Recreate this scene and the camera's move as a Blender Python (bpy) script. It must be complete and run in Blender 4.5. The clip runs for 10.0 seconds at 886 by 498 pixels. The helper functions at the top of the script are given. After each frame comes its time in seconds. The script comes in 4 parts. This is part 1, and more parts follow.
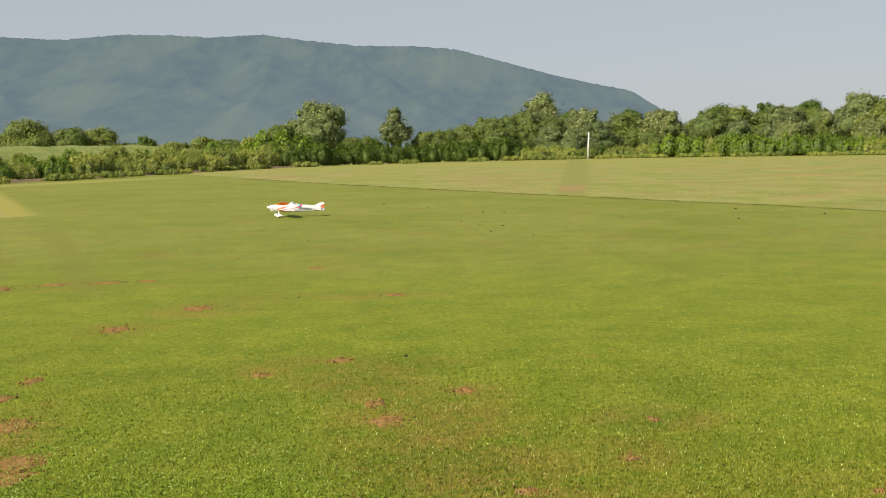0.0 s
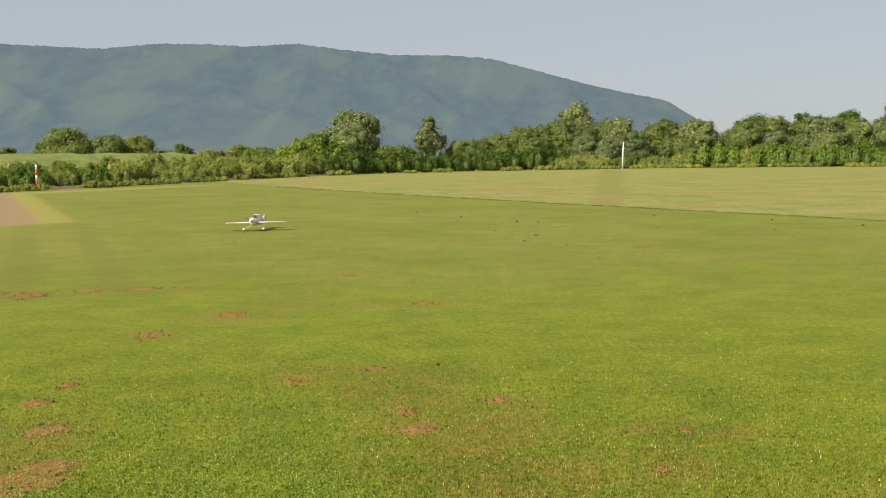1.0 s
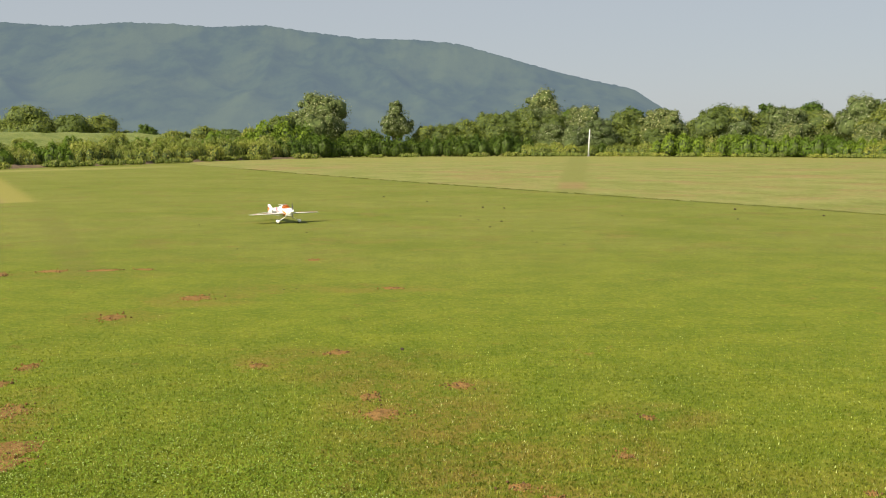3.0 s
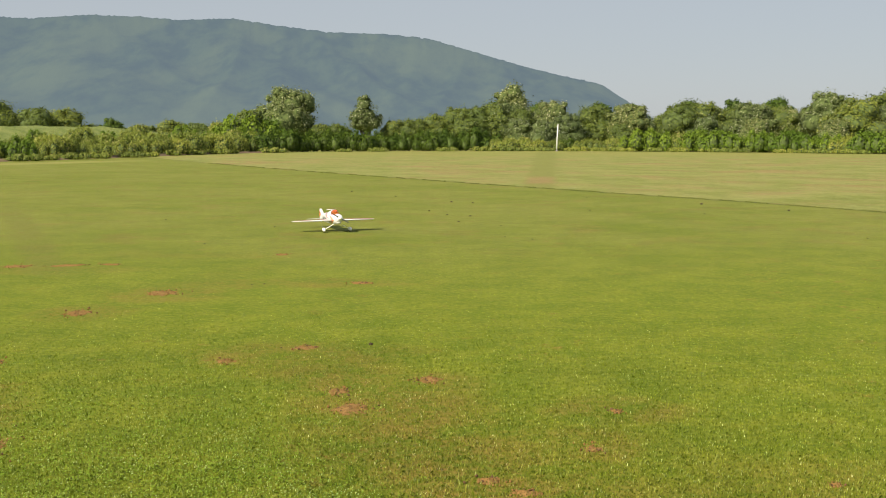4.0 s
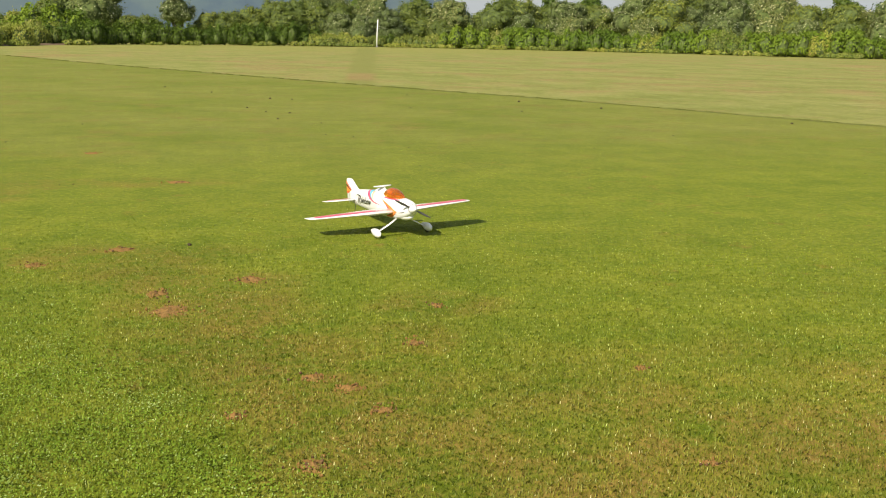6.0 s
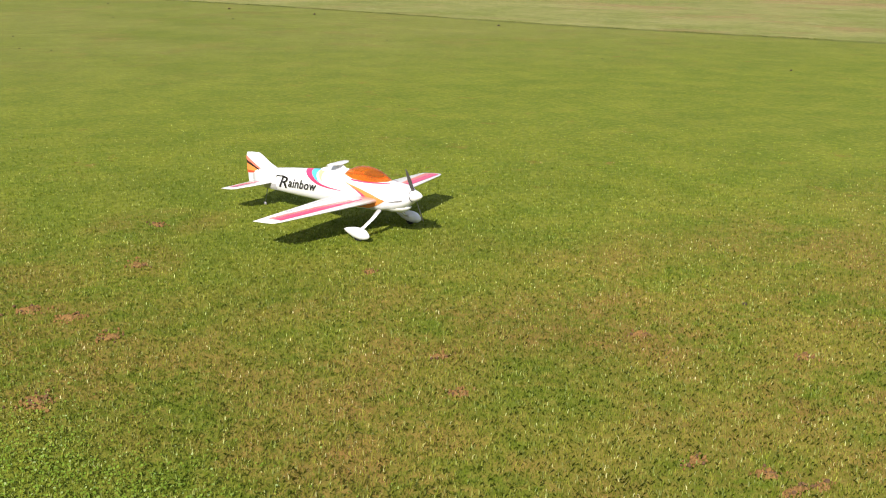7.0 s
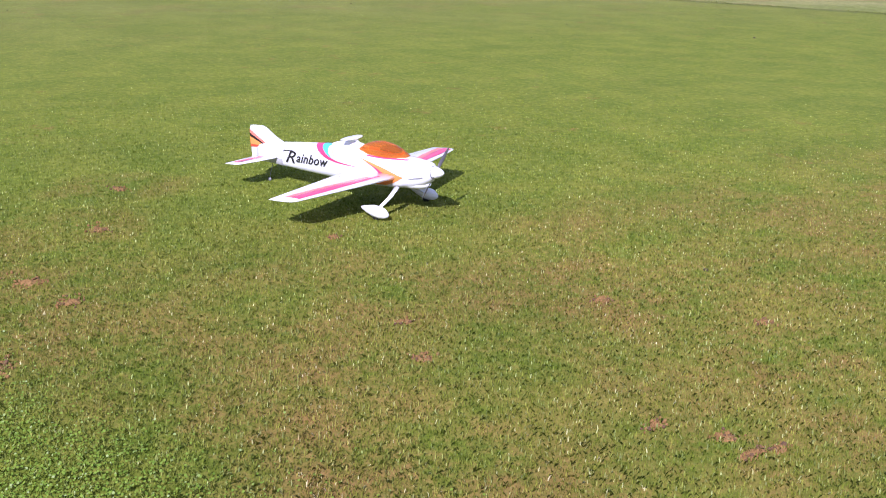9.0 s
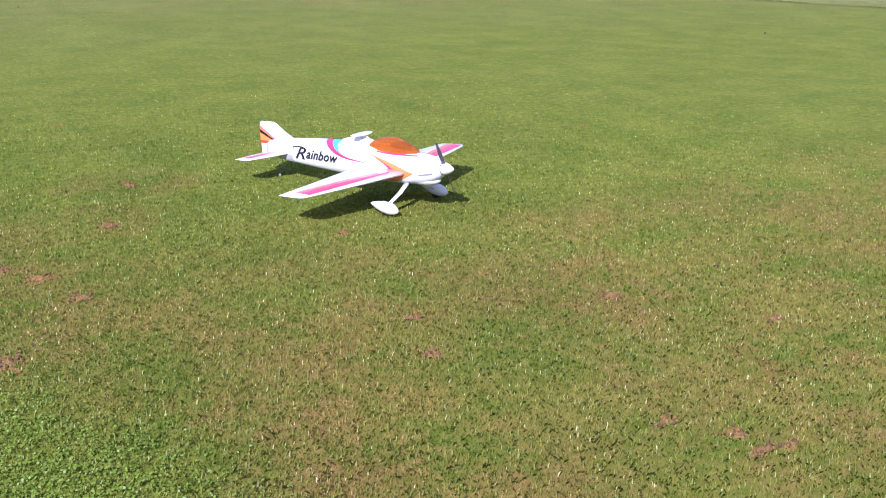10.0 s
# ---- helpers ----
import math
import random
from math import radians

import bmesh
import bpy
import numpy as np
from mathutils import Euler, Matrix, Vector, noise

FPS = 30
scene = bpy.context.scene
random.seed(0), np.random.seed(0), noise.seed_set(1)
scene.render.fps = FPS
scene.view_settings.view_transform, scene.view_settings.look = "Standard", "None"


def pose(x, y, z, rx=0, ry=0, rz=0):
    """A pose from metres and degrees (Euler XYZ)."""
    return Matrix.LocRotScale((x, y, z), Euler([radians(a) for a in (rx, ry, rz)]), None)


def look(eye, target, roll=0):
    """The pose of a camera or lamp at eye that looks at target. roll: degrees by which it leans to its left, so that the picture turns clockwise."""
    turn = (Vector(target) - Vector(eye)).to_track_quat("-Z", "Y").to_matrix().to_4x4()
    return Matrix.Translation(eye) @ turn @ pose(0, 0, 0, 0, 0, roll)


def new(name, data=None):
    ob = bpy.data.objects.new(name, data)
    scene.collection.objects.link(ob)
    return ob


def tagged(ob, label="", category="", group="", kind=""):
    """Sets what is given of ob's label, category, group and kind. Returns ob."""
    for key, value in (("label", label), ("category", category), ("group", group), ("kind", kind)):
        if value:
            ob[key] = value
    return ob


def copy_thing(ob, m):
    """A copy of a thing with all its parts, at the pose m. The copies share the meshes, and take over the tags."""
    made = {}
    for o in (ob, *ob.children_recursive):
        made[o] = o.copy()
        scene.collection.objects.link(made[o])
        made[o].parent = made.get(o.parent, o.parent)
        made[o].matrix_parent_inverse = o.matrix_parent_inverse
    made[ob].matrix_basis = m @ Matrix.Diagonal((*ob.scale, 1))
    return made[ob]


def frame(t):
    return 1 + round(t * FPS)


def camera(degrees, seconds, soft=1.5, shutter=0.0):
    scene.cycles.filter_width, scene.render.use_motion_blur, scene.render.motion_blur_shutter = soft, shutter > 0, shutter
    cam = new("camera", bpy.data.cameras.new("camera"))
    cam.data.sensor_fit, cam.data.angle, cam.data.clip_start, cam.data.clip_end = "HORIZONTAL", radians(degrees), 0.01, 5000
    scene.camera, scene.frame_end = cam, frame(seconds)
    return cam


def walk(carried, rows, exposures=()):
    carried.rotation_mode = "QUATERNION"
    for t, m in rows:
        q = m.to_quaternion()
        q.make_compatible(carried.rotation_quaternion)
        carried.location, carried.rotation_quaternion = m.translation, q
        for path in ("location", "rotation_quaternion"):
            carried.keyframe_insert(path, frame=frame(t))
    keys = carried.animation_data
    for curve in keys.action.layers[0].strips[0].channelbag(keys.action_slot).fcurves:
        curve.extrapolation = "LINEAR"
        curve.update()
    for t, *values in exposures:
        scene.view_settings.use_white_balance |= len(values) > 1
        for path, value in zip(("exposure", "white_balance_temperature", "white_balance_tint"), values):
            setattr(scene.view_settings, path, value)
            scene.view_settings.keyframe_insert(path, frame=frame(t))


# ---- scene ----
LENS = 45.9
cam = camera(LENS, 10.0, soft=1.05)
EYE = 1.6
ROWS = [
    (0.0, 0.017, -5.546, -1.263),
    (0.5, 1.139, -5.185, -0.976),
    (1.0, 1.834, -5.021, -0.992),
    (1.5, 1.849, -5.038, -1.139),
    (2.0, 1.311, -5.165, -0.87),
    (2.5, 0.619, -5.601, -0.387),
    (4.0, -1.78, -6.146, 0.054),
    (4.5, -3.11, -6.453, 0.171),
    (5.0, -4.986, -6.896, 0.739),
    (5.5, -7.414, -9.656, 0.896),
    (6.0, -11.682, -11.656, 0.927),
    (6.2, -13.862, -11.745, 1.077),
    (7.3, -29.944, -18.051, 0.61),
    (7.5, -30.259, -18.42, 0.492),
    (8.0, -30.056, -18.059, 0.89),
    (8.5, -29.175, -18.475, 1.468),
    (9.0, -29.256, -18.232, 1.671),
    (9.5, -28.527, -18.452, 1.733),
    (10.0, -28.7, -18.462, 1.516),
]
TONE = ((0.0, 0.50, 6900, 10), (6.2, 0.50, 6900, 10), (7.2, 0.51, 6000, 21), (8.3, 0.60, 5400, 36), (10.0, 0.61, 5000, 39))
walk(cam, [(t, pose(0, 0, EYE, 0, 0, yaw) @ pose(0, 0, 0, 90 + pitch) @ pose(0, 0, 0, 0, 0, roll)) for t, yaw, pitch, roll in ROWS], TONE)

# ---- world and sun ----
SUN_EL, SUN_AZ = 38.0, 226.0      # height, and the bearing it stands at, clockwise from +y
world = bpy.data.worlds.new("sky_world")
scene.world = world
world.use_nodes = True
wn = world.node_tree
sky = wn.nodes.new("ShaderNodeTexSky")
sky.sky_type, sky.sun_disc = "NISHITA", False
sky.sun_elevation, sky.sun_rotation = radians(SUN_EL), radians(SUN_AZ)
sky.air_density, sky.dust_density, sky.ozone_density = 1.0, 0.7, 1.0
# summer haze evens the sky out
haze = wn.nodes.new("ShaderNodeMix")
haze.data_type, haze.inputs[0].default_value, haze.inputs[7].default_value = "RGBA", 0.84, (3.75, 4.2, 4.85, 1)
wn.links.new(sky.outputs[0], haze.inputs[6])
wn.links.new(haze.outputs[2], wn.nodes["Background"].inputs[0])
wn.nodes["Background"].inputs[1].default_value = 0.0845
sun = new("sun", bpy.data.lights.new("sun", "SUN"))
sun.data.energy, sun.data.angle, sun.data.color = 5.0, radians(0.6), (1.0, 0.93, 0.80)
sx, sy = math.sin(radians(SUN_AZ)) * math.cos(radians(SUN_EL)), math.cos(radians(SUN_AZ)) * math.cos(radians(SUN_EL))
sun.matrix_world = look((sx * 60, sy * 60, math.sin(radians(SUN_EL)) * 60), (0, 0, 0))


# ---- materials ----
class Nodes:
    """A small helper round a material's node tree."""

    def __init__(self, name, rough=0.6):
        self.m = bpy.data.materials.new(name)
        self.m.use_nodes = True
        self.t = self.m.node_tree
        self.b = self.t.nodes["Principled BSDF"]
        self.b.inputs["Roughness"].default_value = rough

    def add(self, kind, **inputs):
        n = self.t.nodes.new(kind)
        for k, val in inputs.items():
            self.put(n.inputs[k.replace("_", " ")], val)
        return n

    def put(self, socket, val):
        if isinstance(val, bpy.types.NodeSocket):
            self.t.links.new(val, socket)
        else:
            socket.default_value = val

    def math(self, op, a, b=0.0, c=0.0, clamp=False):
        n = self.t.nodes.new("ShaderNodeMath")
        n.operation, n.use_clamp = op, clamp
        for i, val in enumerate((a, b, c)):
            self.put(n.inputs[i], val)
        return n.outputs[0]

    def noise(self, scale, detail=4.0, rough=0.55, vec=None, stretch=None):
        vec = vec or self.add("ShaderNodeTexCoord").outputs["Object"]
        if stretch:
            vec = self.add("ShaderNodeMapping", Vector=vec, Scale=stretch).outputs[0]
        return self.add("ShaderNodeTexNoise", Vector=vec, Scale=scale, Detail=detail, Roughness=rough).outputs[0]

    def ramp(self, fac, *stops):
        n = self.add("ShaderNodeValToRGB", Fac=fac)
        els = n.color_ramp.elements
        while len(els) < len(stops):
            els.new(0.5)
        for e, (p, c) in zip(els, stops):
            e.position, e.color = p, (*c, 1) if len(c) == 3 else c
        return n.outputs[0]

    def step(self, val, lo, hi):
        n = self.add("ShaderNodeMapRange", Value=val)
        n.interpolation_type = "SMOOTHSTEP"
        n.inputs["From Min"].default_value, n.inputs["From Max"].default_value = lo, hi
        return n.outputs[0]

    def mix(self, fac, a, b, how="MIX"):
        n = self.t.nodes.new("ShaderNodeMix")
        n.data_type, n.blend_type = "RGBA", how
        self.put(n.inputs[0], fac)
        for i, val in ((6, a), (7, b)):
            self.put(n.inputs[i], (*val, 1) if isinstance(val, tuple) and len(val) == 3 else val)
        return n.outputs[2]

    def xyz(self):
        n = self.add("ShaderNodeSeparateXYZ", Vector=self.add("ShaderNodeNewGeometry").outputs["Position"])
        return n.outputs[0], n.outputs[1], n.outputs[2]

    def bump(self, height, strength=0.3, dist=0.02):
        n = self.add("ShaderNodeBump", Height=height, Strength=strength, Distance=dist)
        self.t.links.new(n.outputs[0], self.b.inputs["Normal"])

    def colour(self, c):
        self.put(self.b.inputs["Base Color"], (*c, 1) if isinstance(c, tuple) and len(c) == 3 else c)
        return self


def turf_colour(n, bare=0.80):
    """The field's colours by place: lush near turf, drier patches where earth shows (bare tells how much), the mown runway, the straw-coloured rough beyond it."""
    x, y, z = n.xyz()
    pos = n.add("ShaderNodeNewGeometry").outputs["Position"]
    big = n.noise(0.35, 4, 0.6, pos)
    mid = n.noise(2.2, 5, 0.65, pos)
    fine = n.noise(19.0, 4, 0.7, pos)
    tiny = n.noise(120.0, 3, 0.7, pos)
    green = n.mix(n.step(mid, 0.3, 0.7), (0.137, 0.186, 0.011), (0.174, 0.205, 0.017))
    green = n.mix(n.math("MULTIPLY", n.step(fine, 0.45, 0.75), 0.5), green, (0.255, 0.255, 0.040))
    # drier, browner turf on one side of the near ground
    side = n.math("ADD", n.math("MULTIPLY", x, 0.92), n.math("MULTIPLY", y, 0.38))
    wob = n.math("ADD", side, n.math("MULTIPLY", n.math("SUBTRACT", big, 0.5), 2.0))
    dry = n.math("MULTIPLY", n.step(wob, 1.25, 1.9), n.math("SUBTRACT", 1.0, n.step(y, 3.4, 5.8)))
    dry = n.math("MULTIPLY", dry, n.step(n.math("ADD", mid, n.math("MULTIPLY", fine, 0.6)), 0.55, 0.95))
    dry = n.math("MULTIPLY", dry, n.math("ADD", 0.5, n.math("MULTIPLY", n.step(n.noise(1.25, 5, 0.7, pos), 0.40, 0.66), 0.6)))
    # a worn, earthy band along the edge of the lush turf
    worn_band = n.math("SUBTRACT", 1.0, n.step(n.math("ABSOLUTE", n.math("SUBTRACT", wob, 2.15)), 0.10, 0.75))
    worn_band = n.math("MULTIPLY", worn_band, n.math("MULTIPLY", n.step(y, 8.4, 6.4), n.step(n.math("ADD", mid, n.math("MULTIPLY", fine, 0.7)), 0.66, 0.98)))
    dry = n.math("MAXIMUM", n.math("MULTIPLY", dry, 0.85), n.math("MULTIPLY", worn_band, 0.68))
    for cx, cy, rx, ry in ((-0.8, 7.6, 1.0, 0.55), (-0.25, 6.2, 0.55, 0.6), (-5.0, 12.6, 1.9, 0.5), (-2.5, 10.6, 0.7, 0.6), (-2.6, 5.4, 0.5, 1.3), (-1.2, 11.4, 1.5, 0.4), (0.45, 4.75, 0.75, 0.55), (0.15, 6.7, 0.4, 0.35), (-3.0, 9.5, 0.5, 0.5), (0.95, 5.3, 0.35, 0.4), (-1.8, 14.2, 1.0, 0.5), (1.2, 6.0, 0.5, 0.35)):
        ex = n.math("DIVIDE", n.math("SUBTRACT", x, cx), rx)
        ey = n.math("DIVIDE", n.math("SUBTRACT", y, cy), ry)
        blot = n.math("ADD", n.math("MULTIPLY", ex, ex), n.math("MULTIPLY", ey, ey))
        blot = n.math("MULTIPLY", n.step(blot, 1.3, 0.2), n.step(n.math("ADD", mid, n.math("MULTIPLY", fine, 0.6)), 0.62, 0.95))
        dry = n.math("MAXIMUM", dry, n.math("MULTIPLY", blot, 0.50))
    green = n.mix(n.math("MULTIPLY", dry, bare), green, n.mix(n.step(y, 4.2, 5.6), (0.275, 0.138, 0.048), (0.215, 0.110, 0.036)))
    # flat-mown runway farther off, in faint bands
    far = n.step(y, 9.0, 18.0)
    run = n.math("ADD", n.math("MULTIPLY", x, 0.86), n.math("MULTIPLY", y, 0.5))
    band = n.math("SINE", n.math("MULTIPLY", run, 2.4))
    runway = n.mix(n.step(n.math("ADD", n.math("MULTIPLY", band, 0.05), big), 0.25, 0.75), (0.152, 0.185, 0.020), (0.195, 0.213, 0.036))
    tuft = n.noise(4.5, 5, 0.75, pos)
    runway = n.mix(n.math("MULTIPLY", n.step(n.noise(0.8, 5, 0.7, pos), 0.50, 0.68), 0.55), runway, (0.215, 0.160, 0.042))
    runway = n.mix(n.math("MULTIPLY", n.step(n.noise(0.13, 4, 0.6, pos), 0.42, 0.62), 0.45), runway, (0.225, 0.228, 0.048))
    runway = n.mix(n.math("MULTIPLY", n.step(n.noise(1.7, 6, 0.8, pos), 0.60, 0.70), 0.38), runway, (0.150, 0.098, 0.035))
    runway = n.mix(1.0, runway, n.ramp(tuft, (0.35, (0.89, 0.90, 0.89)), (0.65, (1.08, 1.08, 1.07))), "MULTIPLY")
    green = n.mix(far, green, runway)
    # scattered rusty spots where the turf is thin
    spots = n.math("MULTIPLY", n.step(n.noise(2.6, 6, 0.75, pos), 0.57, 0.70), n.step(big, 0.40, 0.60))
    green = n.mix(n.math("MULTIPLY", spots, 0.62), green, (0.240, 0.118, 0.040))
    worn = n.noise(1.1, 5, 0.7, pos)
    green = n.mix(1.0, green, n.ramp(worn, (0.33, (0.87, 0.89, 0.87)), (0.67, (1.11, 1.09, 1.10))), "MULTIPLY")
    # straw-coloured rough past the runway's edge
    dx = n.math("SUBTRACT", x, 3.5)
    edge = n.math("ADD", n.math("SUBTRACT", 33.5, n.math("MULTIPLY", dx, 1.72)), n.math("MULTIPLY", n.math("MULTIPLY", dx, dx), 0.012))
    past = n.math("ADD", n.math("SUBTRACT", y, edge), n.math("MULTIPLY", n.step(x, 8.0, 12.5), 1.6))
    past = n.math("ADD", past, n.math("MULTIPLY", n.math("SUBTRACT", mid, 0.5), 0.7))
    # mown in swathes along the runway's edge: u runs along them, v across
    u = n.math("SUBTRACT", n.math("MULTIPLY", x, 0.60), n.math("MULTIPLY", y, 0.80))
    v = n.math("ADD", n.math("MULTIPLY", x, 0.80), n.math("MULTIPLY", y, 0.60))
    swathe = n.add("ShaderNodeCombineXYZ", X=n.math("MULTIPLY", u, 0.75), Y=v).outputs[0]
    streak = n.noise(0.42, 6, 0.72, swathe)
    straw = n.mix(n.step(streak, 0.36, 0.64), (0.196, 0.222, 0.046), (0.282, 0.278, 0.084))
    straw = n.mix(n.math("MULTIPLY", n.step(n.noise(0.20, 6, 0.76, swathe), 0.47, 0.64), 0.60), straw, (0.315, 0.195, 0.088))
    straw = n.mix(n.math("MULTIPLY", n.step(n.noise(1.0, 6, 0.8, swathe), 0.56, 0.68), 0.50), straw, (0.43, 0.40, 0.19))
    straw = n.mix(n.math("MULTIPLY", n.step(n.noise(0.7, 6, 0.8, swathe), 0.45, 0.34), 0.40), straw, (0.130, 0.160, 0.034))
    straw = n.mix(1.0, straw, n.ramp(tuft, (0.35, (0.80, 0.81, 0.78)), (0.65, (1.15, 1.14, 1.16))), "MULTIPLY")
    straw = n.mix(n.math("MULTIPLY", n.step(y, 70.0, 100.0), 0.55), straw, (0.250, 0.255, 0.058))
    # a trodden green path that leads over the rough to the marker pole
    lane = n.math("SUBTRACT", x, n.math("ADD", 4.0, n.math("MULTIPLY", n.math("SUBTRACT", y, 32.5), 0.133)))
    lane = n.math("DIVIDE", n.math("ABSOLUTE", lane), n.math("ADD", 0.52, n.math("MULTIPLY", n.math("SUBTRACT", y, 32.5), 0.0075)))
    lane = n.math("MULTIPLY", n.math("SUBTRACT", 1.0, n.step(lane, 0.55, 1.3)), n.math("SUBTRACT", 1.0, n.step(y, 100.0, 112.0)))
    straw = n.mix(n.math("MULTIPLY", lane, n.math("SUBTRACT", 0.9, n.math("MULTIPLY", n.step(n.math("ABSOLUTE", n.math("SUBTRACT", y, 39.0)), 3.5, 1.5), 0.6))), straw, (0.208, 0.214, 0.052))
    bald = n.math("MULTIPLY", lane, n.step(n.math("ABSOLUTE", n.math("SUBTRACT", y, 38.6)), 4.2, 1.6))
    straw = n.mix(n.math("MULTIPLY", bald, n.math("ADD", 0.35, n.math("MULTIPLY", n.step(mid, 0.35, 0.6), 0.4))), straw, (0.30, 0.185, 0.085))
    out = n.mix(n.step(past, -0.35, 0.35), green, straw)
    lip = n.math("SUBTRACT", 1.0, n.step(n.math("ABSOLUTE", n.math("ADD", past, 0.1)), 0.1, 0.5))
    out = n.mix(n.math("MULTIPLY", lip, n.math("ADD", 0.5, n.math("MULTIPLY", n.step(tuft, 0.4, 0.6), 0.4))), out, (0.105, 0.120, 0.022))
    # wheel tracks that run up one side of the runway, and a bare line across them
    for gap in (0.0, 1.35):
        rut = n.math("ABSOLUTE", n.math("ADD", n.math("ADD", x, n.math("MULTIPLY", n.math("SUBTRACT", y, 12.3), 0.42)), 5.55 - gap))
        rut = n.math("MULTIPLY", n.math("SUBTRACT", 1.0, n.step(rut, 0.12, 0.42)), n.math("MULTIPLY", n.step(y, 11.5, 13.5), n.step(y, 27.0, 20.0)))
        out = n.mix(n.math("MULTIPLY", n.math("MULTIPLY", rut, n.step(mid, 0.3, 0.6)), 0.55), out, (0.160, 0.158, 0.032))
    # a pale mown strip before the bank
    strip = n.math("ABSOLUTE", n.math("SUBTRACT", n.math("SUBTRACT", y, n.math("MULTIPLY", n.math("ADD", x, 22.5), 1.5)), 61.5))
    strip = n.math("MULTIPLY", n.math("SUBTRACT", 1.0, n.step(strip, 1.5, 4.5)), n.math("MULTIPLY", n.step(x, -27.0, -24.5), n.step(x, -16.0, -20.0)))
    out = n.mix(n.math("MULTIPLY", strip, 0.7), out, (0.30, 0.285, 0.085))
    # the dry corner at the other end of the runway
    c1 = n.math("SUBTRACT", n.math("ADD", n.math("MULTIPLY", n.math("SUBTRACT", y, 28.4), -0.475), -10.98), x)
    c2 = n.math("SUBTRACT", y, n.math("ADD", 28.4, n.math("MULTIPLY", n.math("ADD", x, 10.98), 1.3)))
    c1 = n.math("ADD", c1, n.math("MULTIPLY", n.math("SUBTRACT", tuft, 0.5), 0.7))
    c2 = n.math("ADD", c2, n.math("MULTIPLY", n.math("SUBTRACT", tuft, 0.5), 1.2))
    corner = n.math("MULTIPLY", n.step(c1, -0.3, 0.35), n.step(c2, -0.6, 0.6))
    corner = n.math("MULTIPLY", corner, n.step(n.math("ADD", y, n.math("MULTIPLY", x, 0.1)), 60.0, 54.0))
    rim = n.math("SUBTRACT", 1.0, n.step(c1, 0.75, 1.35))
    out = n.mix(n.math("MULTIPLY", corner, 0.95), out, n.mix(rim, n.mix(n.step(tuft, 0.35, 0.65), (0.265, 0.185, 0.095), (0.325, 0.225, 0.125)), (0.290, 0.265, 0.062)))
    # light and dark by clump
    shade = n.ramp(n.math("ADD", n.math("MULTIPLY", fine, 0.5), n.math("MULTIPLY", tiny, 0.5)), (0.34, (0.60, 0.60, 0.58)), (0.66, (1.18, 1.17, 1.18)))
    return n.mix(1.0, out, shade, "MULTIPLY"), fine, tiny


def make_turf():
    n = Nodes("turf", 0.85)
    c, fine, tiny = turf_colour(n)
    n.colour(c)
    n.b.inputs["Specular IOR Level"].default_value = 0.15
    n.bump(n.math("ADD", fine, tiny), 0.4, 0.015)
    return n.m


def make_blade(name, *tones):
    n = Nodes(name, 0.55)
    c, _, _ = turf_colour(n, 0.34)
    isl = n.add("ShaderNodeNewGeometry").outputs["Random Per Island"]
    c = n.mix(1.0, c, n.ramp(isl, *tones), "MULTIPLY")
    n.colour(c)
    n.b.inputs["Specular IOR Level"].default_value = 0.35
    thin = n.add("ShaderNodeBsdfTranslucent", Color=c)
    both = n.add("ShaderNodeMixShader", Fac=0.3)
    n.t.links.new(n.b.outputs[0], both.inputs[1])
    n.t.links.new(thin.outputs[0], both.inputs[2])
    n.t.links.new(both.outputs[0], n.t.nodes["Material Output"].inputs["Surface"])
    return n.m


def leaf_material(name, low, high, pale=None):
    n = Nodes(name, 0.55)
    isl = n.add("ShaderNodeNewGeometry").outputs["Random Per Island"]
    who = n.add("ShaderNodeObjectInfo").outputs["Random"]
    stops = [(0.0, low), (0.86, high)] + ([(1.0, pale)] if pale else [])
    c = n.ramp(isl, *stops)
    patch = n.noise(0.55, 3, 0.6, n.add("ShaderNodeNewGeometry").outputs["Position"])
    if pale:
        flash = n.noise(1.5, 4, 0.65, n.add("ShaderNodeNewGeometry").outputs["Position"])
        c = n.mix(n.math("MULTIPLY", n.step(flash, 0.55, 0.66), n.math("MULTIPLY", n.step(isl, 0.2, 0.9), 0.75)), c, pale)
    c = n.mix(1.0, c, n.ramp(patch, (0.3, (0.82, 0.85, 0.82)), (0.7, (1.13, 1.10, 1.02))), "MULTIPLY")
    c = n.mix(1.0, c, n.ramp(who, (0.0, (0.68, 0.74, 0.74)), (0.5, (0.98, 0.98, 0.94)), (1.0, (1.20, 1.12, 0.98))), "MULTIPLY")
    n.colour(c)
    n.b.inputs["Specular IOR Level"].default_value = 0.12
    # thin leaves let part of the light through
    thin = n.add("ShaderNodeBsdfTranslucent", Color=n.mix(1.0, c, (1.15, 1.1, 0.8), "MULTIPLY"))
    both = n.add("ShaderNodeMixShader", Fac=0.28)
    n.t.links.new(n.b.outputs[0], both.inputs[1])
    n.t.links.new(thin.outputs[0], both.inputs[2])
    n.t.links.new(both.outputs[0], n.t.nodes["Material Output"].inputs["Surface"])
    return n.m


def plain(name, colour, rough=0.4, metal=0.0, grain=0.06, scale=14.0, coat=0.0):
    n = Nodes(name, rough)
    f = n.noise(scale, 4, 0.6)
    n.colour(n.mix(n.step(f, 0.3, 0.75), tuple(c * (1 - grain) for c in colour), tuple(min(1, c * (1 + grain)) for c in colour)))
    n.b.inputs["Metallic"].default_value = metal
    n.b.inputs["Coat Weight"].default_value = coat
    return n.m


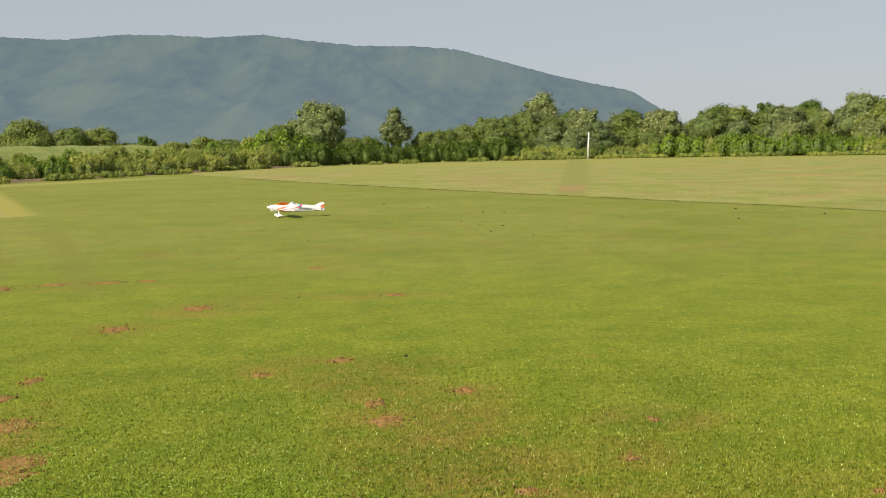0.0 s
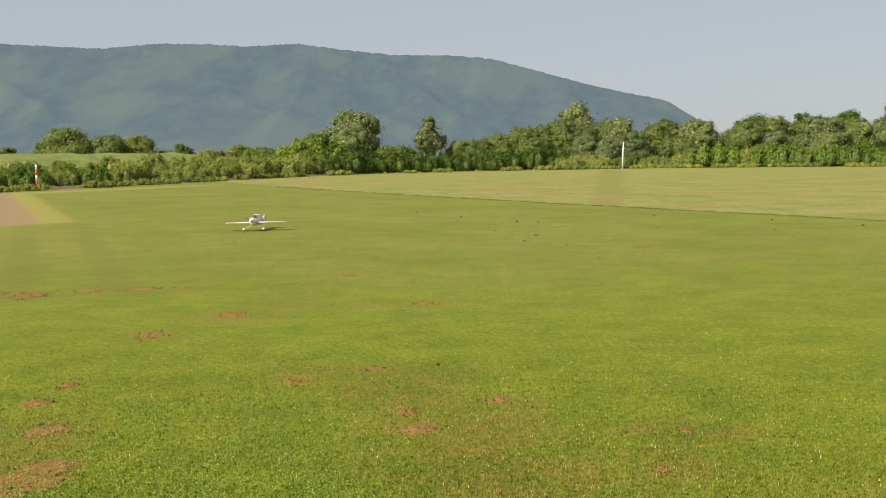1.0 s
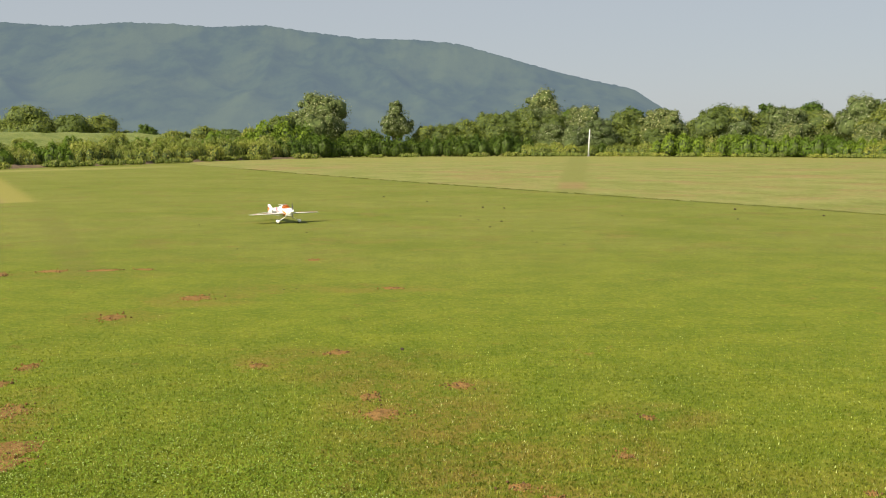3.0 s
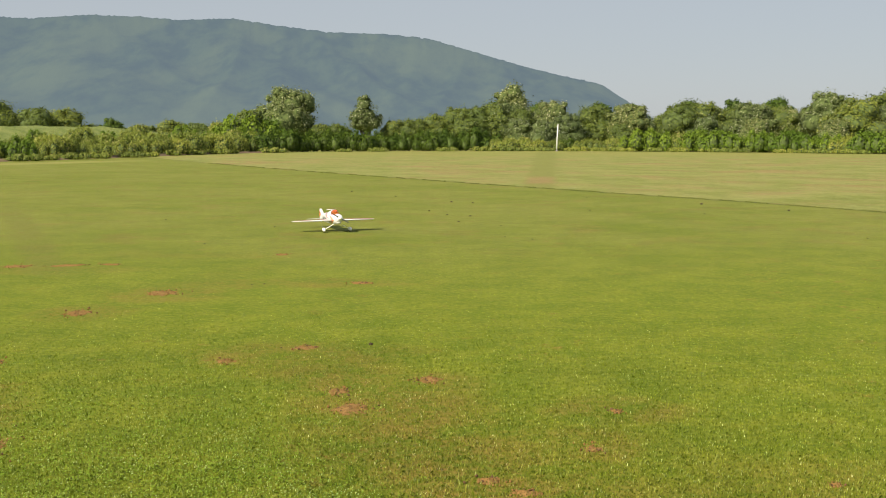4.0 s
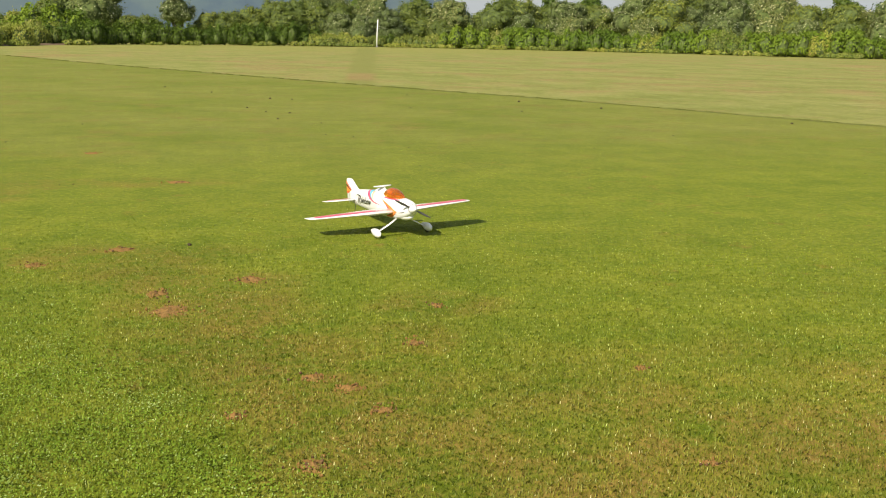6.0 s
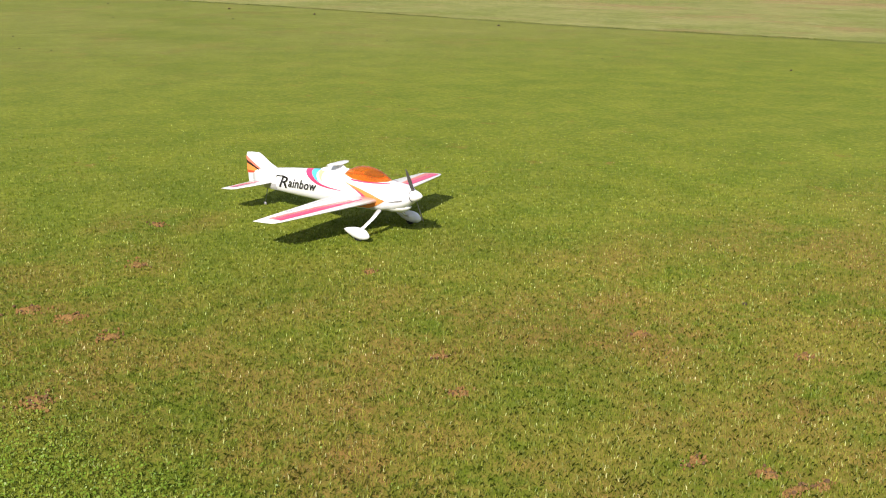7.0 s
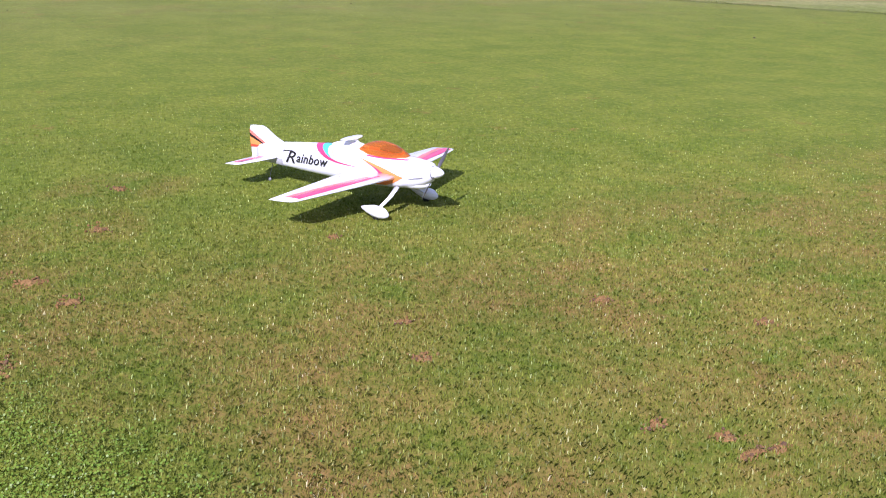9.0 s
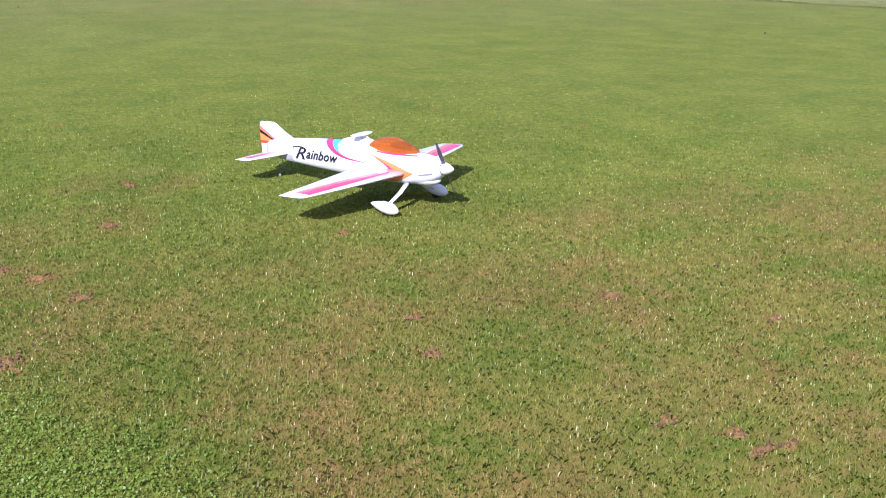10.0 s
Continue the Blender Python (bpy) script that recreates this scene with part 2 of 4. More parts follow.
def make_soil():
    n = Nodes("bare_soil", 0.95)
    f, g = n.noise(9.0, 5, 0.7), n.noise(70.0, 4, 0.7)
    n.colour(n.mix(n.math("MULTIPLY", n.step(g, 0.35, 0.7), 0.7), n.mix(n.step(f, 0.3, 0.7), (0.230, 0.126, 0.040), (0.315, 0.186, 0.066)), (0.125, 0.070, 0.024)))
    n.bump(g, 0.8, 0.01)
    n.b.inputs["Specular IOR Level"].default_value = 0.1
    return n.m


def make_mountain():
    n = Nodes("forest_haze_glow", 0.9)
    pos = n.add("ShaderNodeNewGeometry").outputs["Position"]
    f = n.noise(0.022, 6, 0.62, pos, (1.0, 0.35, 0.9))
    g = n.noise(0.0040, 5, 0.6, pos, (1.0, 0.45, 0.9))
    c = n.mix(n.step(f, 0.35, 0.65), (0.026, 0.044, 0.020), (0.070, 0.100, 0.036))
    # broad forest tones; their strong contrast also paints in relief shading
    c = n.mix(n.math("MULTIPLY", n.step(g, 0.46, 0.62), 0.8), c, (0.125, 0.155, 0.050))
    n.colour(c)
    n.bump(f, 0.5, 8.0)
    n.b.inputs["Specular IOR Level"].default_value = 0.0
    # distance haze is painted in: a blue glow replaces most of the slope's own light
    haze_glow = n.add("ShaderNodeEmission", Color=(0.130, 0.180, 0.234, 1), Strength=1.0)
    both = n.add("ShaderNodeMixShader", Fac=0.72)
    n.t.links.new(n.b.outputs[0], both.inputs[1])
    n.t.links.new(haze_glow.outputs[0], both.inputs[2])
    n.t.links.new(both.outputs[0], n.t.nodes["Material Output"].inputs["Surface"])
    return n.m


TURF, SOIL, MOUNTAIN = make_turf(), make_soil(), make_mountain()
BLADE = make_blade("grass_blade", (0.0, (0.74, 0.80, 0.66)), (0.5, (1.18, 1.20, 1.10)), (1.0, (1.60, 1.56, 1.45)))
# the last, whitish tone paints sun glints into a few blades' colour
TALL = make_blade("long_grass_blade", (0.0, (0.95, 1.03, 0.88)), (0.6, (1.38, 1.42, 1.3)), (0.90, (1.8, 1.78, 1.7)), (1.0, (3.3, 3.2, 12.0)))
TUFT = make_blade("turf_tuft", (0.0, (0.85, 0.86, 0.80)), (0.45, (1.2, 1.23, 1.1)), (0.9, (1.55, 1.55, 1.4)), (1.0, (2.4, 2.35, 3.0)))
ROUGH = make_blade("edge_blade", (0.0, (0.8, 0.85, 0.72)), (0.5, (1.15, 1.2, 1.05)), (1.0, (1.6, 1.6, 1.5)))
CLOVER = leaf_material("clover_leaf", (0.165, 0.262, 0.022), (0.275, 0.380, 0.044), (0.46, 0.54, 0.22))
DAMP = plain("damp_crumb", (0.120, 0.064, 0.025), 0.95, grain=0.3, scale=30.0)
LEAF_DARK = leaf_material("leaf_dark", (0.045, 0.085, 0.014), (0.105, 0.165, 0.026))
LEAF_BRIGHT = leaf_material("leaf_bright", (0.095, 0.160, 0.018), (0.170, 0.255, 0.036))
LEAF_OLIVE = leaf_material("leaf_olive", (0.124, 0.164, 0.030), (0.172, 0.212, 0.044), (0.28, 0.31, 0.13))
LEAF_SILVER = leaf_material("leaf_silver", (0.130, 0.166, 0.060), (0.178, 0.214, 0.084), (0.52, 0.54, 0.38))
LEAF_STRAW = leaf_material("leaf_straw", (0.165, 0.215, 0.038), (0.290, 0.330, 0.075), (0.40, 0.35, 0.15))
# solid crown cores, coloured dark to stand in for the shade between leaves
CORE = plain("inner_shade_tone", (0.085, 0.118, 0.030), 0.95, grain=0.3, scale=2.0)
BARK = plain("bark", (0.10, 0.075, 0.05), 0.9, grain=0.35, scale=8.0)
WHITE = plain("white_film", (0.80, 0.80, 0.79), 0.28, grain=0.015, scale=5.0, coat=0.3)
PINK = plain("magenta_film", (0.72, 0.05, 0.145), 0.3, grain=0.03, coat=0.3)
CYAN = plain("light_blue_film", (0.09, 0.50, 0.66), 0.3, grain=0.03, coat=0.3)
ORANGE = plain("orange_film", (0.86, 0.27, 0.06), 0.3, grain=0.03, coat=0.3)
PEACH = plain("peach_film", (0.86, 0.50, 0.27), 0.3, grain=0.03, coat=0.3)
SALMON = plain("salmon_film", (0.82, 0.20, 0.13), 0.3, grain=0.03, coat=0.3)
RED = plain("red_film", (0.66, 0.07, 0.03), 0.3, grain=0.03, coat=0.3)
BLACK = plain("black_film", (0.015, 0.013, 0.014), 0.35, grain=0.1)
GREY = plain("grey_hatch", (0.24, 0.235, 0.23), 0.5)
PALEGREY = plain("pale_grey_hatch", (0.46, 0.455, 0.45), 0.5)
RUBBER = plain("tyre_rubber", (0.03, 0.03, 0.03), 0.8)
CARBON = plain("propeller_composite", (0.09, 0.085, 0.08), 0.4, grain=0.15)
POLEWHITE = plain("weathered_white_paint", (0.72, 0.72, 0.69), 0.6, grain=0.08, scale=6.0)
POLERED = plain("faded_red_paint", (0.55, 0.10, 0.05), 0.6, grain=0.1)
WOODPOLE = plain("weathered_timber", (0.11, 0.095, 0.08), 0.85, grain=0.2)


def make_canopy_glass():
    n = Nodes("orange_tinted_canopy", 0.08)
    f = n.noise(9.0, 3, 0.6)
    n.colour(n.mix(n.step(f, 0.35, 0.7), (0.86, 0.20, 0.010), (0.92, 0.27, 0.020)))
    n.b.inputs["Transmission Weight"].default_value = 0.75
    n.b.inputs["IOR"].default_value = 1.08
    n.b.inputs["Coat Weight"].default_value = 0.6
    return n.m


CANOPY = make_canopy_glass()


# ---- mesh helpers ----
def mesh_from(name, verts, faces, mats, smooth=False, slots=None):
    me = bpy.data.meshes.new(name)
    me.from_pydata([tuple(map(float, v)) for v in verts], [], faces)
    for m in mats if isinstance(mats, (list, tuple)) else (mats,):
        me.materials.append(m)
    if slots is not None:
        me.polygons.foreach_set("material_index", slots)
    if smooth:
        me.polygons.foreach_set("use_smooth", [True] * len(me.polygons))
    me.update()
    return me


def soup(name, verts, size, mats, slots=None):
    """A mesh of loose polygons of one size from an array (n, size, 3)."""
    n = len(verts)
    me = bpy.data.meshes.new(name)
    me.vertices.add(n * size), me.loops.add(n * size), me.polygons.add(n)
    me.vertices.foreach_set("co", np.asarray(verts, np.float32).ravel())
    me.loops.foreach_set("vertex_index", np.arange(n * size, dtype=np.int32))
    me.polygons.foreach_set("loop_start", np.arange(0, n * size, size, dtype=np.int32))
    for m in mats:
        me.materials.append(m)
    me.update(calc_edges=True)
    return me


def part(name, me, parent, label="", m=None):
    ob = new(name, me)
    ob.parent = parent
    if m is not None:
        ob.matrix_basis = m
    return tagged(ob, label) if label else ob


def bm_mesh(name, bm, mats, smooth=True):
    bmesh.ops.recalc_face_normals(bm, faces=bm.faces)
    me = bpy.data.meshes.new(name)
    bm.to_mesh(me)
    bm.free()
    for m in mats if isinstance(mats, (list, tuple)) else (mats,):
        me.materials.append(m)
    if smooth:
        me.polygons.foreach_set("use_smooth", [True] * len(me.polygons))
    return me


def loft(rings, closed=True, caps=True):
    """Verts and faces through rings of equal length."""
    k = len(rings[0])
    verts = [p for r in rings for p in r]
    faces = []
    for i in range(len(rings) - 1):
        for j in range(k if closed else k - 1):
            a, b = i * k + j, i * k + (j + 1) % k
            faces.append((a, b, b + k, a + k))
    if caps:
        faces += [tuple(reversed(range(k))), tuple((len(rings) - 1) * k + j for j in range(k))]
    return verts, faces


def tube(points, radii, sides=10):
    rings = []
    for i, p in enumerate(points):
        a = Vector(points[min(i + 1, len(points) - 1)]) - Vector(points[max(i - 1, 0)])
        q = a.to_track_quat("Z", "Y")
        rings.append([Vector(p) + q @ Vector((radii[i] * math.cos(2 * math.pi * j / sides), radii[i] * math.sin(2 * math.pi * j / sides), 0)) for j in range(sides)])
    return loft(rings)


# ---- ground ----
def build_ground():
    radii = [0, 1, 2, 3, 4, 5, 6, 8, 10, 13, 17, 22, 28, 36, 46, 60, 80, 105, 140, 200, 320, 600, 1200, 2400, 4600]
    k = 96
    verts, faces = [(0, 0, 0)], []
    for r in radii[1:]:
        for j in range(k):
            a = 2 * math.pi * j / k
            p = Vector((r * math.sin(a), r * math.cos(a), 0))
            verts.append((p.x, p.y, 0.0))
    for j in range(k):
        faces.append((0, 1 + (j + 1) % k, 1 + j))
    for i in range(len(radii) - 2):
        for j in range(k):
            a, b = 1 + i * k + j, 1 + i * k + (j + 1) % k
            faces.append((a, b, b + k, a + k))
    ob = new("ground", mesh_from("ground", verts, faces, TURF))
    tagged(ob, "mown grass airfield with straw-coloured rough beyond the runway", "ground", kind="structure")


def build_grass():
    """Short blades over the near turf, thick close by and thinning out with distance and to the sides."""
    rng = np.random.default_rng(3)
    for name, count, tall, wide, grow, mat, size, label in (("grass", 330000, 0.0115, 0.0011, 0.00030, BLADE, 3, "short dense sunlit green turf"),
                                                            ("tall_grass", 265000, 0.0195, 0.0010, 0.00020, TALL, 5, "longer pale grass blades standing out of the turf, a few with painted glints")):
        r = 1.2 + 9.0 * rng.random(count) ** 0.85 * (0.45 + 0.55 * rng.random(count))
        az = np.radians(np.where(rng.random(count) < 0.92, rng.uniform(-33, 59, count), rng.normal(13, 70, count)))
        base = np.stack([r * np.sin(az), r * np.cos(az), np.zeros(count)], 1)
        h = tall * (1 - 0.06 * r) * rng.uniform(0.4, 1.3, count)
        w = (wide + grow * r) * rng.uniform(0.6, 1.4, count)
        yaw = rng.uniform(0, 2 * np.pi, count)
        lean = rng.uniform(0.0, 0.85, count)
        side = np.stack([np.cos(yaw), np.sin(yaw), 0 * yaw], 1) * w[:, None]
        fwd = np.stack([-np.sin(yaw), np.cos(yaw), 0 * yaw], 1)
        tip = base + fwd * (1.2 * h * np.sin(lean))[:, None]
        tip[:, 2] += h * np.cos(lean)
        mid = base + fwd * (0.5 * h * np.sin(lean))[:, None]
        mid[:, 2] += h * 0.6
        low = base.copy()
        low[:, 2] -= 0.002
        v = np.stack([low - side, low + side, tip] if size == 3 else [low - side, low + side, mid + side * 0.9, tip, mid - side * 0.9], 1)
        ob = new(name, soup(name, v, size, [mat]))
        tagged(ob, label, "grass", kind="stuff")


def build_far_tufts():
    """Sparse coarser tufts that roughen the turf farther out, and a lip of longer grass along the runway."""
    rng = np.random.default_rng(21)
    count = 90000
    r = 7.0 + 15.0 * rng.random(count) ** 1.7
    az = np.radians(rng.uniform(-30, 44, count))
    runway = np.stack([r * np.sin(az), r * np.cos(az), 0 * r], 1)
    h1 = rng.uniform(0.006, 0.015, count) * (1 - 0.03 * (r - 7))
    w1 = (0.0012 + 0.00022 * r) * rng.uniform(0.5, 1.5, count)
    # a low unmown lip along the runway's edge
    count = 14000
    x = rng.uniform(-12, 26, count)
    edge = 33.5 - 1.72 * (x - 3.5) + 0.012 * (x - 3.5) ** 2 - 1.6 * np.clip((x - 8.0) / 4.5, 0, 1)
    y = edge + rng.normal(0, 0.16, count)
    lip = np.stack([x, y, 0 * x], 1)[(y > 4) & (np.sin(x * 9.0 + 2 * np.sin(x * 3.1)) > -0.55)]
    h2 = rng.uniform(0.012, 0.034, len(lip))
    w2 = (0.003 + 0.0003 * np.hypot(lip[:, 0], lip[:, 1])) * rng.uniform(0.5, 1.5, len(lip))
    for name, base, h, w, mat, label in (("turf_tufts", runway, h1, w1, TUFT, "coarser tufts standing out of the mown runway turf"),
                                         ("edge_grass", lip, h2, w2, ROUGH, "low unmown grass along the runway edge")):
        k = len(base)
        yaw, lean = rng.uniform(0, 2 * np.pi, k), rng.uniform(0.1, 1.0, k)
        side = np.stack([np.cos(yaw), np.sin(yaw), 0 * yaw], 1) * w[:, None]
        fwd = np.stack([-np.sin(yaw), np.cos(yaw), 0 * yaw], 1)
        tip = base + fwd * (1.2 * h * np.sin(lean))[:, None]
        tip[:, 2] += h * np.cos(lean)
        low = base - np.array([0, 0, 0.002])
        ob = new(name, soup(name, np.stack([low - side, low + side, tip], 1), 3, [mat]))
        tagged(ob, label, "grass", kind="stuff")


def build_clover():
    """Small rounded leaves lying in the lush turf."""
    rng = np.random.default_rng(8)
    count = 300000
    r = 1.5 + 6.5 * rng.random(count) ** 0.9
    az = np.radians(rng.uniform(-34, 40, count))
    c = np.stack([r * np.sin(az), r * np.cos(az), rng.uniform(0.010, 0.023, count)], 1)
    lush = 1.45 - (0.92 * c[:, 0] + 0.38 * c[:, 1]) + rng.normal(0, 0.22, count)
    clump = np.sin(c[:, 0] * 5.1 + 1.3 * np.sin(c[:, 1] * 3.7)) * np.sin(c[:, 1] * 4.3 + 1.7 * np.sin(c[:, 0] * 2.9))
    near = np.clip((7.6 - r) / 3.5, 0, 1)
    c = c[(lush > 0) & (rng.random(count) < (0.72 + 0.4 * clump) * near)]
    n = len(c)
    # the leaves turn to the sun
    up = np.stack([rng.normal(0.5 * sx, 0.34, n), rng.normal(0.5 * sy, 0.34, n), np.ones(n)], 1)
    up /= np.linalg.norm(up, axis=1)[:, None]
    u = np.cross(up, rng.normal(size=(n, 3)))
    u /= np.linalg.norm(u, axis=1)[:, None]
    w = np.cross(up, u)
    size = rng.uniform(0.0024, 0.0048, n)[:, None]
    v = np.stack([c + size * (u * math.cos(a) + w * math.sin(a)) for a in np.linspace(0, 2 * math.pi, 6, endpoint=False)], 1)
    ob = new("clover", soup("clover", v, 6, [CLOVER]))
    tagged(ob, "bright green clover leaves among the grass", "clover", kind="stuff")


# ---- bare soil and clods ----
def build_soil(x, y, wide, deep, seed, turn=0.0):
    """A ragged, crumbly scrape: an uneven bare bed that the turf grows into, and loose crumbs strewn past its edge."""
    rng = random.Random(seed)
    bm = bmesh.new()
    k = 22
    off = Vector((seed * 1.7, seed * 0.9, 0))
    grid = []
    for i in range(k + 1):
        for j in range(k + 1):
            p = Vector((2 * i / k - 1, 2 * j / k - 1, 0))
            h = 0.010 * noise.noise(p * 2.1 + off) + 0.008 * noise.noise(p * 5.3 + off) + 0.004 * noise.noise(p * 11.0 + off)
            grid.append(bm.verts.new((wide * 0.72 * p.x, deep * 0.72 * p.y, 0.006 + 0.004 * min(1.0, wide / 0.25) + h - 0.021 * p.length ** 1.6)))
    for i in range(k):
        for j in range(k):
            q = i * (k + 1) + j
            bm.faces.new((grid[q], grid[q + k + 1], grid[q + k + 2], grid[q + 1]))
    for _ in range(int(26 + 110 * min(1, wide * deep * 5))):
        s = rng.uniform(0.003, 0.010) * (1.4 if rng.random() < 0.15 else 1.0) * (1 + 0.03 * max(0, y - 5))
        m = pose(wide * rng.gauss(0, 0.34), deep * rng.gauss(0, 0.34), s * 0.3, rng.uniform(0, 90), rng.uniform(0, 90), rng.uniform(0, 360)) @ Matrix.Diagonal((s, s * rng.uniform(0.6, 1), s * rng.uniform(0.5, 0.8), 1))
        made = bmesh.ops.create_icosphere(bm, subdivisions=1, radius=1, matrix=m)
        if rng.random() < 0.35:
            for f in {f for v in made["verts"] for f in v.link_faces}:
                f.material_index = 1
    ob = new("soil_patch", bm_mesh("soil_patch", bm, (SOIL, DAMP), False))
    ob.matrix_world = pose(x, y, 0.002, 0, 0, turn)
    tagged(ob, "scraped patch of bare reddish soil with crumbs", "soil patch", "soil patches in the turf")


def build_clod(x, y, size, seed):
    rng = random.Random(seed)
    bm = bmesh.new()
    bmesh.ops.create_icosphere(bm, subdivisions=2, radius=1)
    for v in bm.verts:
        v.co *= 1 + 0.35 * noise.noise(v.co * 1.7 + Vector((seed, 0, 0)))
        v.co = Vector((v.co.x * size * 0.5, v.co.y * size * 0.42, max(v.co.z, -0.5) * size * 0.32))
    ob = new("clod", bm_mesh("clod", bm, plain_dark, False))
    ob.matrix_world = pose(x, y, size * 0.13, 0, 0, rng.uniform(0, 360))
    tagged(ob, "small dark clod of earth lying on the grass", "clod", "clods on the turf")


plain_dark = plain("dark_earth", (0.055, 0.038, 0.02), 0.95, grain=0.3, scale=30.0)


# ---- vegetation ----
def foliage(seed, blobs, leaf, count, rough=0.35, upright=0.0):
    """Leaf quads spread through the shells of several blobs, and cores inside them, coloured dark for inner shade."""
    rng = np.random.default_rng(seed)
    vol = np.array([b[3] * b[5] for b in blobs]) ** 1.0
    pick = rng.choice(len(blobs), count, p=vol / vol.sum())
    B = np.array(blobs)[pick]
    d = rng.normal(size=(count, 3))
    d /= np.linalg.norm(d, axis=1)[:, None]
    d[:, 2] = np.where(d[:, 2] < -0.55, -d[:, 2], d[:, 2])
    lump = np.array([noise.noise(Vector(q) * 2.3 + Vector((seed, int(p) * 3.1, 0))) for q, p in zip(d, pick)])
    rad = (1 + rough * lump) * rng.uniform(0.78, 1.06, count) ** 0.7 * np.where(rng.random(count) < 0.12, rng.uniform(1.0, 1.22, count), 1.0)
    c = B[:, :3] + d * B[:, 3:6] * rad[:, None]
    keep = c[:, 2] > 0.02
    c, d = c[keep], d[keep]
    n = d + rng.normal(scale=0.24, size=d.shape)
    n[:, 2] += 0.25
    n /= np.linalg.norm(n, axis=1)[:, None]
    u = np.cross(n, rng.normal(size=n.shape))
    u[:, 2] += upright * np.sign(u[:, 2] + 1e-6)
    u /= np.linalg.norm(u, axis=1)[:, None]
    w = np.cross(n, u)
    w /= np.linalg.norm(w, axis=1)[:, None]
    s = leaf * rng.uniform(0.55, 1.35, len(c))[:, None]
    return np.stack([c - u * s * 0.7 - w * s * 0.6, c - u * s * 0.7 + w * s * 0.6, c + u * s], 1)


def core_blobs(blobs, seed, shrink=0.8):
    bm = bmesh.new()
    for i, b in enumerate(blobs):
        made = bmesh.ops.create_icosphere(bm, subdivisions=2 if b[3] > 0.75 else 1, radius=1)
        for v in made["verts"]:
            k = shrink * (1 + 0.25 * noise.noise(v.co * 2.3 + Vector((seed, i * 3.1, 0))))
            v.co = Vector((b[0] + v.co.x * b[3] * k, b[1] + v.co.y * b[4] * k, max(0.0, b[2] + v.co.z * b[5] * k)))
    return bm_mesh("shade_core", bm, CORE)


def limb_tree(name, seed, tall, wide, leaf_mat, leaf=0.2, count=2600, trunk_share=0.28, lobes=9, label="", category="tree"):
    """A tree with a tapered trunk, limbs and a lobed leafy crown."""
    rng = random.Random(seed)
    root = new(name)
    tagged(root, label, category)
    blobs = []
    base = tall * trunk_share
    for i in range(lobes):
        a, q = rng.uniform(0, 2 * math.pi), rng.uniform(0.15, 0.62)
        f = rng.uniform(0.0, 1.0)
        z = base + (tall - base) * (0.28 + 0.5 * f)
        r = wide * rng.uniform(0.19, 0.30) * (1.1 - 0.35 * f)
        blobs.append((wide / 2 * q * math.cos(a) * (1.15 - 0.6 * f), wide / 2 * q * math.sin(a) * (1.15 - 0.6 * f), z, r, r, r * rng.uniform(0.7, 0.95)))
    blobs.append((0, 0, tall - wide * 0.2, wide * 0.2, wide * 0.2, wide * 0.2))
    blobs.append((0, 0, base + (tall - base) * 0.4, wide * 0.36, wide * 0.36, (tall - base) * 0.38))
    # sprays that break the outline
    for i in range(lobes + 6):
        b = rng.choice(blobs[:lobes + 1])
        d = Vector((rng.gauss(0, 1), rng.gauss(0, 1), abs(rng.gauss(0.3, 0.9)))).normalized()
        r = wide * rng.uniform(0.055, 0.105)
        blobs.append((b[0] + d.x * b[3] * 0.98, b[1] + d.y * b[4] * 0.98, b[2] + d.z * b[5] * 0.98, r, r, r * rng.uniform(0.7, 1.3)))
    pts = [(0, 0, -0.05), (0.04 * tall * rng.uniform(-1, 1), 0.03 * tall * rng.uniform(-1, 1), base * 0.6), (0.03 * tall * rng.uniform(-1, 1), 0, base + (tall - base) * 0.5)]
    v, f = tube(pts, [0.035 * tall, 0.026 * tall, 0.010 * tall], 8)
    tv, tf = list(v), list(f)
    for b in blobs[:lobes]:
        lv, lf = tube([pts[1], (b[0] * 0.6, b[1] * 0.6, (pts[1][2] + b[2]) / 2), b[:3]], [0.016 * tall, 0.010 * tall, 0.004 * tall], 6)
        tf += [tuple(i + len(tv) for i in g) for g in lf]
        tv += lv
    part("trunk", mesh_from("trunk", tv, tf, BARK, True), root, "brown branching trunk")
    crown = part("crown", soup("crown", foliage(seed, blobs, leaf * 0.74, int(count * 1.9), 0.5), 3, [leaf_mat]), root)
    part("crown_shade_core", core_blobs(blobs, seed), crown)
    return root


def shrub(name, seed, tall, wide, leaf_mat, leaf=0.15, count=1500, lobes=6, flat=1.0, label="", category="shrub", upright=0.0):
    """A dense bush that is leafy to the ground."""
    rng = random.Random(seed)
    root = new(name)
    tagged(root, label, category)
    blobs = []
    for i in range(lobes * 2):
        x = wide / 2 * rng.uniform(-0.95, 0.95)
        r = wide * rng.uniform(0.10, 0.21)
        h = tall * rng.uniform(0.55, 1.0) * (1 - 0.15 * abs(2 * x / wide))
        blobs.append((x, wide * 0.22 * rng.uniform(-1, 1) * flat, h * 0.42, r, r * 0.85, h * 0.58))
    crown = part("crown", soup("crown", foliage(seed, blobs, leaf * 0.76, int(count * 1.7), 0.5, upright), 3, [leaf_mat]), root)
    part("crown_shade_core", core_blobs(blobs, seed, 0.76), crown)
    return root


def place(src, x, y, size=1.0, turn=0.0, group="", z=0.0, stretch=1.0):
    ob = copy_thing(src, pose(x, y, z, 0, 0, turn) @ Matrix.Diagonal((size, size, size * stretch, 1)))
    return tagged(ob, group=group) if group else ob


